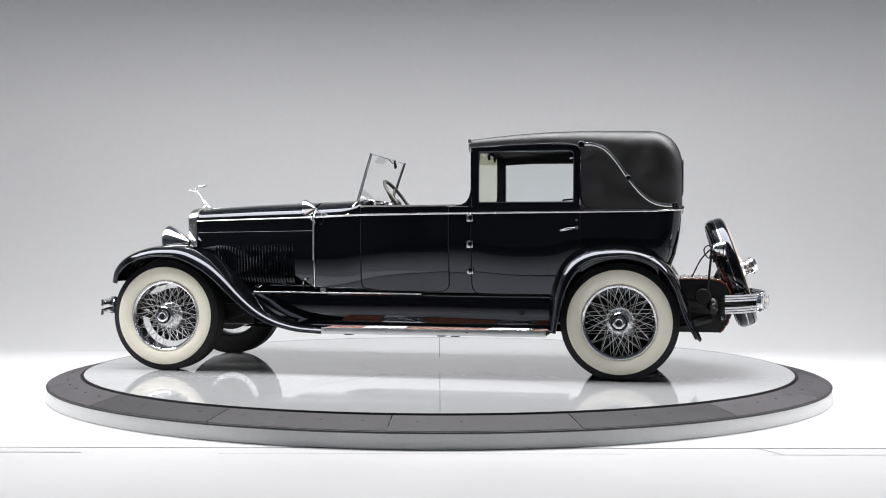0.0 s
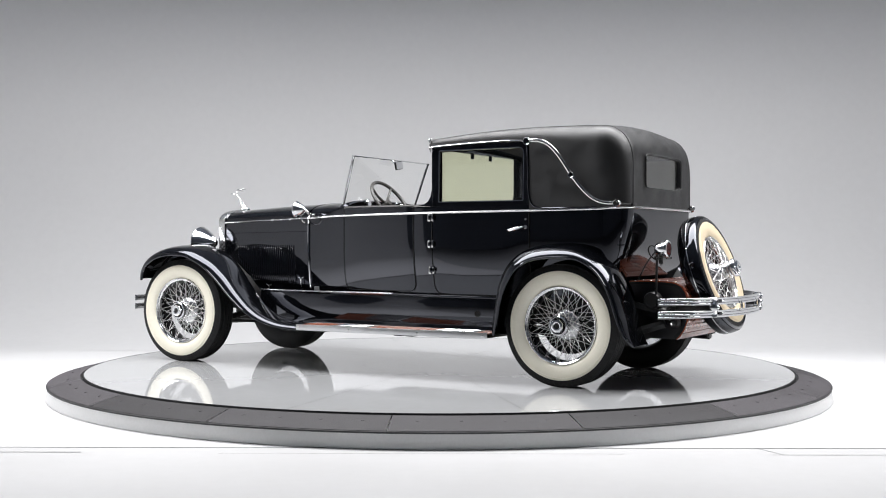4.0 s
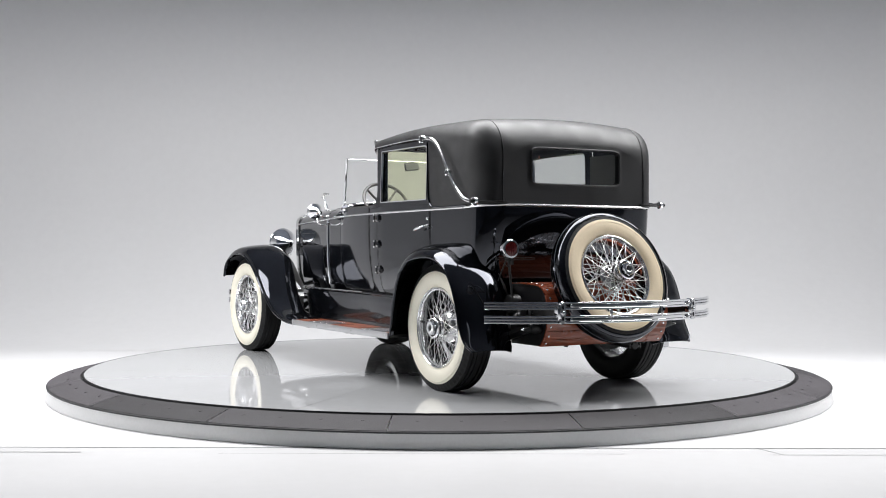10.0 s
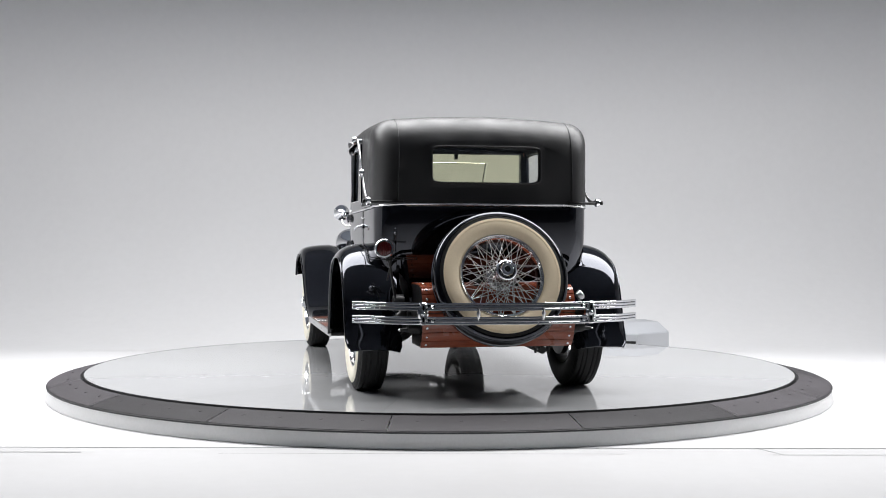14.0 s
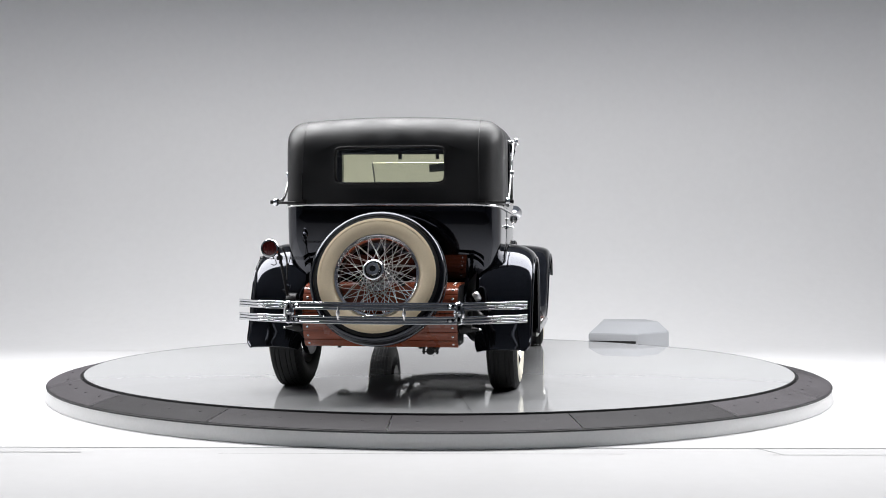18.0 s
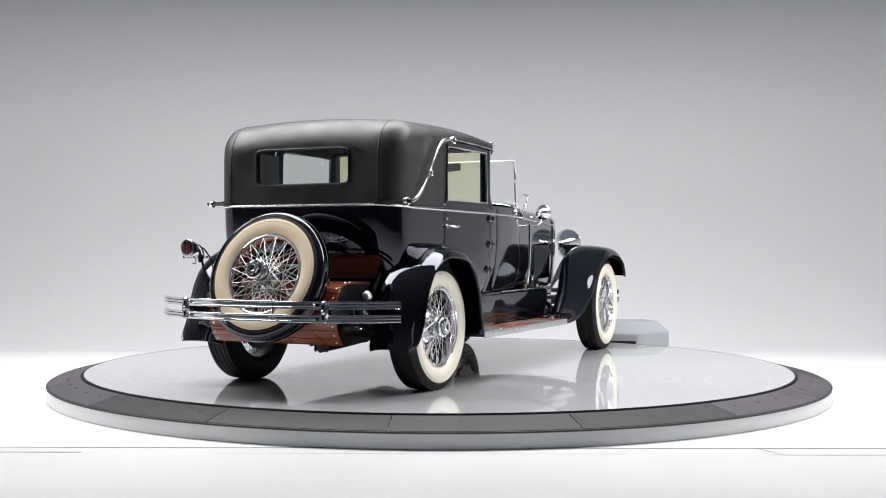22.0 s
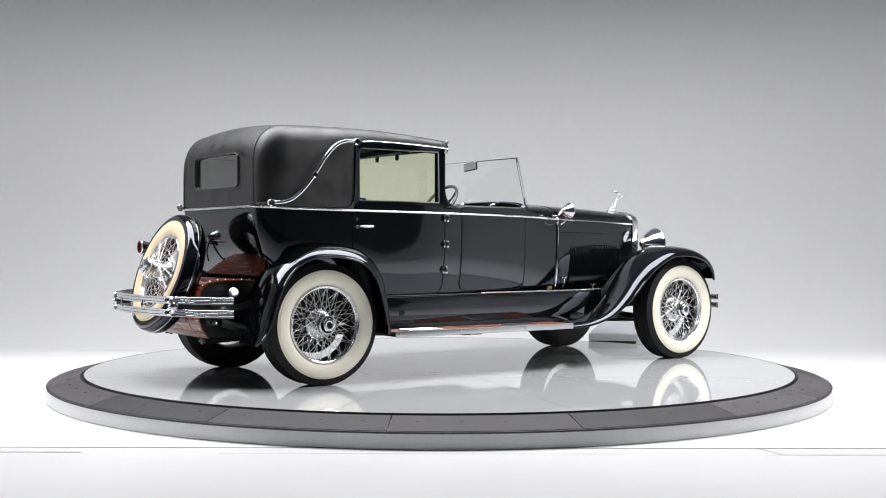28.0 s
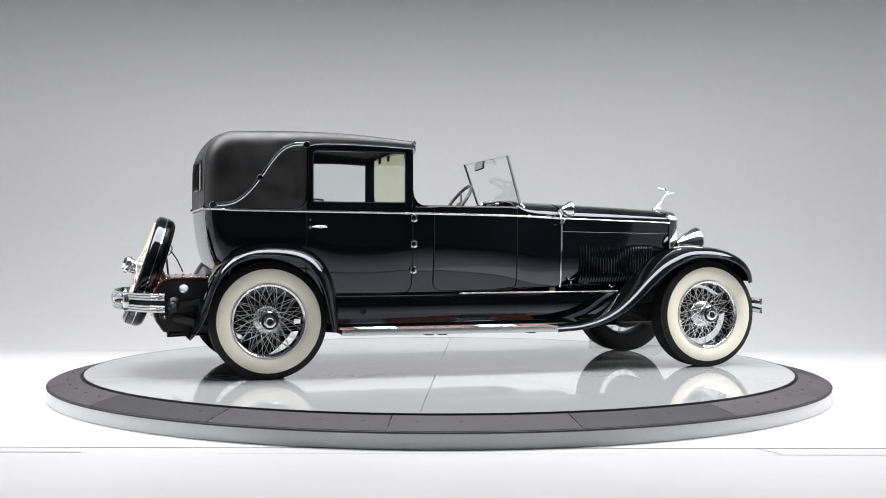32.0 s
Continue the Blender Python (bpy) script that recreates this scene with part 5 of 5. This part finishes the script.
# -- wood-slatted tank cover --
def tank_cover():
    cover = new("tank_cover")
    cover.parent = car
    tagged(cover, label="red mahogany slatted cover over the fuel tank")
    path = spline([(-1.845, 0, 0.716), (-2.0, 0, 0.718), (-2.13, 0, 0.714), (-2.205, 0, 0.694), (-2.245, 0, 0.64), (-2.262, 0, 0.56), (-2.255, 0, 0.47), (-2.225, 0, 0.39), (-2.18, 0, 0.335)], 120)
    cum = [0.0]
    for a, b in zip(path, path[1:]):
        cum.append(cum[-1] + (b - a).length)
    total, n = cum[-1], 13

    def at(d):
        i = max(j for j in range(len(path) - 1) if cum[j] <= d + 1e-9)
        t = (d - cum[i]) / (cum[i + 1] - cum[i])
        return path[i].lerp(path[i + 1], t)

    for k in range(n):
        d0, d1 = total * k / n + 0.0018, total * (k + 1) / n - 0.0018
        half = 0.484
        ps = [at(d0 + (d1 - d0) * j / 3) for j in range(4)]
        out, inn = [], []
        for j, p in enumerate(ps):
            t = (ps[min(3, j + 1)] - ps[max(0, j - 1)]).normalized()
            nrm = Vector((t.z, 0, -t.x))
            if nrm.dot(p - Vector((-1.95, 0, 0.48))) < 0:
                nrm = -nrm
            out.append(p + nrm * (0.009 if j in (1, 2) else 0.0065))
            inn.append(p - nrm * 0.008)
        sec = out + inn[::-1]
        rows = [[Vector((q.x, y, q.z)) for q in sec] for y in (-half, half)]
        part("slat", loft(rows, wrap=True, caps=True), MAHOGANY, cover)
        p = (ps[1] + ps[2]) / 2
        t = (ps[2] - ps[1]).normalized()
        nrm = Vector((t.z, 0, -t.x))
        if nrm.dot(p - Vector((-1.95, 0, 0.48))) < 0:
            nrm = -nrm
        rot = nrm.to_track_quat("Z", "Y").to_matrix().to_4x4()
        for y in (-half + 0.03, half - 0.03):
            part("screw", turned([(0, 0.004), (0.005, 0.0035), (0.008, 0.001), (0.0085, -0.002)], 10), NICKEL, cover, at=Matrix.Translation(p + nrm * 0.0095 + Vector((0, y, 0))) @ rot)
    for s in (1, -1):
        rows = [[(p.x, s * 0.4855, p.z) for p in path[::6]], [(p.x * 0.93 - 1.95 * 0.07, s * 0.4855, p.z * 0.93 + 0.5 * 0.07) for p in path[::6]]]
        part("end_hoop", loft(rows), IRON, cover, "black end hoop")
        face = bmesh.new()
        face.faces.new([face.verts.new((p.x, s * 0.479, p.z)) for p in path[::6]] + [face.verts.new((-1.86, s * 0.479, 0.335))])
        part("end_panel", face, PAINT_IN, cover, "black end panel")


tank_cover()


# -- bumpers --
BAR_BACK = [(0.003, -0.0235), (0.0045, -0.0215), (0.0045, 0.0215), (0.003, 0.0235), (-0.007, 0.0235), (-0.009, 0.021), (-0.009, -0.021), (-0.007, -0.0235)]
RIB = [(0.0, -0.0064), (0.0086, -0.0064), (0.0098, -0.0052), (0.0101, 0.0), (0.0098, 0.0052), (0.0086, 0.0064), (0.0, 0.0064)]


def bumper(name, plan, zs, sign, label, clamps, studs):
    b = new(name)
    b.parent = car
    tagged(b, label=label)
    half = spline([(x, y, 0) for x, y in plan], 24)
    pts = [Vector((p.x, -p.y, 0)) for p in reversed(half)][:-1] + half
    def sweep(z, prof, y0=-9.0, y1=9.0):
        rows = []
        for i, p in enumerate(pts):
            if not y0 <= p.y <= y1:
                continue
            d = (pts[min(len(pts) - 1, i + 1)] - pts[max(0, i - 1)]).normalized()
            o = Vector((d.y, -d.x, 0))
            if o.x * sign < 0:
                o = -o
            rows.append([p + o * u + Vector((0, 0, z + v)) for u, v in prof])
        return loft(rows, wrap=True, caps=True)

    for z in zs:
        bar = part("bumper_bar", sweep(z, BAR_BACK), PAINT if studs else NICKEL, b, "spring bar carrying polished ribs", angle=40)
        for dz in (-0.0172, 0.0172):
            part("bar_rib", sweep(z + dz, RIB), CHROME, bar, "polished chrome rib", angle=30)
        reach = abs(clamps[0]) * 0.93
        if studs:
            part("bar_face", sweep(z, [(0.0, -0.0085), (0.0068, -0.0085), (0.0072, 0.0), (0.0068, 0.0085), (0.0, 0.0085)], -reach, reach), CHROME, bar, "flat polished middle face", angle=30)
            for a, c in ((-9.0, -reach), (reach, 9.0)):
                part("bar_rib", sweep(z, RIB, a, c), CHROME, bar, "polished chrome rib", angle=30)
        else:
            part("bar_rib", sweep(z, RIB), CHROME, bar, "polished chrome rib", angle=30)
    zm = sum(zs) / 2
    for y in clamps:
        x = min(half, key=lambda p: abs(p.y - abs(y))).x
        fx = x + sign * 0.016
        prof = [(0.0, 0.066), (0.012, 0.064), (0.021, 0.058), (0.018, 0.05), (0.012, 0.045), (0.017, 0.036), (0.026, 0.022), (0.028, 0.008), (0.028, -0.008), (0.026, -0.022), (0.017, -0.036), (0.012, -0.045), (0.018, -0.05), (0.021, -0.058), (0.012, -0.064), (0.0, -0.066)]
        outline = [(a * 1.15, c * 1.04) for a, c in prof] + [(-a * 1.15, c * 1.04) for a, c in reversed(prof[1:-1])]
        bm = loft([[(fx - sign * 0.03, y + a, zm + b) for a, b in outline], [(fx + sign * 0.004, y + a, zm + b) for a, b in outline], [(fx + sign * 0.013, y + a * 0.66, zm + b * 0.9) for a, b in outline]], wrap=True, caps=True)
        bm = turned([(0, 0.014), (0.008, 0.013), (0.013, 0.008), (0.015, 0)], 14, "x", bm, Matrix.Translation((fx + sign * 0.012, y, zm)) @ Matrix.Rotation(0 if sign > 0 else math.pi, 4, "Z"))
        clamp = part("bumper_clamp", bm, CHROME, b, "ornate chrome clamp", angle=20)
        for c in (0.034, -0.034):
            part("clamp_inset", loft([[(fx + sign * (0.0095 + h), y + q * math.cos(t) * 0.0085, zm + c + q * math.sin(t) * 0.016) for t in [math.pi / 8 * k for k in range(16)]] for q, h in ((1.0, 0.0), (0.8, 0.005))], wrap=True, caps=True), PAINT, clamp, "black enamel inset")
        part("bumper_iron", box(min(x, x - sign * 0.26), max(x, x - sign * 0.26), y - 0.02, y + 0.02, zm - 0.022, zm + 0.022, 0.006), IRON, b)
    for y in studs:
        x = min(half, key=lambda p: abs(p.y - abs(y))).x + sign * 0.018
        bm = bmesh.new()
        v = [bm.verts.new(q) for q in ((x, y - 0.013, zm), (x, y, zm + 0.044), (x, y + 0.013, zm), (x, y, zm - 0.044), (x + sign * 0.011, y, zm), (x - sign * 0.01, y, zm))]
        for i in range(4):
            bm.faces.new((v[i], v[(i + 1) % 4], v[4]))
            bm.faces.new((v[(i + 1) % 4], v[i], v[5]))
        part("diamond_stud", bm, NICKEL, b, "nickel diamond stud")
    for y in clamps:
        for z in zs:
            yy = y * 0.9
            x = min(half, key=lambda p: abs(p.y - abs(yy))).x + sign * 0.017
            part("bar_bolt", turned([(0, 0.006), (0.008, 0.005), (0.011, 0)], 12, "x", m=Matrix.Translation((x, yy, z)) @ Matrix.Rotation(0 if sign > 0 else math.pi, 4, "Z")), CHROME, b)


bumper("rear_bumper", [(-2.532, 0.0), (-2.524, 0.2), (-2.484, 0.42), (-2.45, 0.519), (-2.34, 0.745), (-2.20, 0.902)], (0.517, 0.600), -1, "twin-bar chrome rear bumper", (0.519, -0.519), (0.2, -0.2))
bumper("front_bumper", [(2.60, 0.0), (2.596, 0.3), (2.57, 0.55), (2.50, 0.78)], (0.440, 0.512), 1, "twin-bar chrome front bumper", (0.42, -0.42), ())


# -- tail lamp and plate bracket --
def tail_lamp():
    m = Matrix.Translation((-2.194, 0.713, 0.943)) @ Matrix.Rotation(math.pi, 4, "Z")
    t = part("tail_lamp", turned([(0, -0.080), (0.016, -0.079), (0.028, -0.074), (0.038, -0.062), (0.046, -0.04), (0.051, -0.012), (0.053, 0.0), (0.058, 0.004), (0.0585, 0.010), (0.055, 0.015), (0.046, 0.016)], 32, "x", m=m), CHROME, car, "chrome tail lamp with red lens")
    part("tail_lens", turned([(0, 0.019), (0.03, 0.016), (0.047, 0.010)], 32, "x", m=m), RED_LENS, t, "ribbed red glass lens")
    for k in range(5):
        y = 0.713 + (-0.026 + 0.013 * k)
        h = math.sqrt(0.044**2 - (y - 0.713) ** 2) * 0.9
        part("lens_rib", tube([(-2.211, y, 0.943 - h), (-2.214, y, 0.943), (-2.211, y, 0.943 + h)], 0.0022, 6, 6), RED_LENS, t)
    part("lamp_bracket", tube([(-2.115, 0.685, 0.925), (-2.112, 0.668, 0.87), (-2.10, 0.645, 0.74), (-2.085, 0.61, 0.56)], 0.0085, 8, 12), IRON, car, "black lamp bracket")
    part("bracket_clamp", box(-2.127, -2.100, 0.655, 0.690, 0.868, 0.895, 0.004), IRON, car)
    part("lamp_arm", tube([(-2.13, 0.713, 0.943), (-2.12, 0.70, 0.938), (-2.115, 0.688, 0.918)], 0.012, 8, 6), IRON, car)
    part("fender_stay", tube([(-2.118, 0.66, 0.945), (-2.10, 0.65, 0.93), (-2.04, 0.645, 0.86), (-1.98, 0.66, 0.74)], 0.0055, 8, 12), IRON, car, "black lamp stay rod")
    for z in (0.876, 0.888):
        part("plate_bar", box(-2.155, -2.148, 0.50, 0.79, z - 0.0022, z + 0.0022, 0.001), IRON, car, "black empty plate bracket")
    for y in (0.50, 0.59, 0.70, 0.786):
        part("plate_bar_end", box(-2.155, -2.148, y, y + 0.005, 0.874, 0.890), IRON, car)
    part("plate_hanger", box(-2.15, -2.125, 0.655, 0.667, 0.845, 0.90, 0.002), IRON, car)
    part("plate_clip", tube([(-2.15, 0.69, 0.872), (-2.152, 0.684, 0.845), (-2.152, 0.70, 0.836), (-2.152, 0.715, 0.842)], 0.003, 6, 8), IRON, car)
    part("lamp_cable", tube([(-2.12, 0.713, 0.955), (-2.09, 0.715, 0.965), (-2.066, 0.705, 0.945), (-2.07, 0.685, 0.905), (-2.095, 0.668, 0.875)], 0.005, 6, 14), IRON, car)


tail_lamp()


# ---- movement: the disc and the car turn together ----
TURN = [(0.0, 168.56), (4.0, 149.26), (8.0, 130.02), (12.0, 110.90), (16.0, 91.92), (20.0, 73.07), (24.0, 54.25), (28.0, 35.33), (32.0, 16.11)]


def motions():
    walk(turntable_disc_ob, [(t, pose(0, 0, 0, 0, 0, a)) for t, a in TURN])
    walk(car, [(t, pose(0, 0, 0, 0, 0, a) @ Matrix.Translation((0, 0.078, 0.0))) for t, a in TURN])


motions()
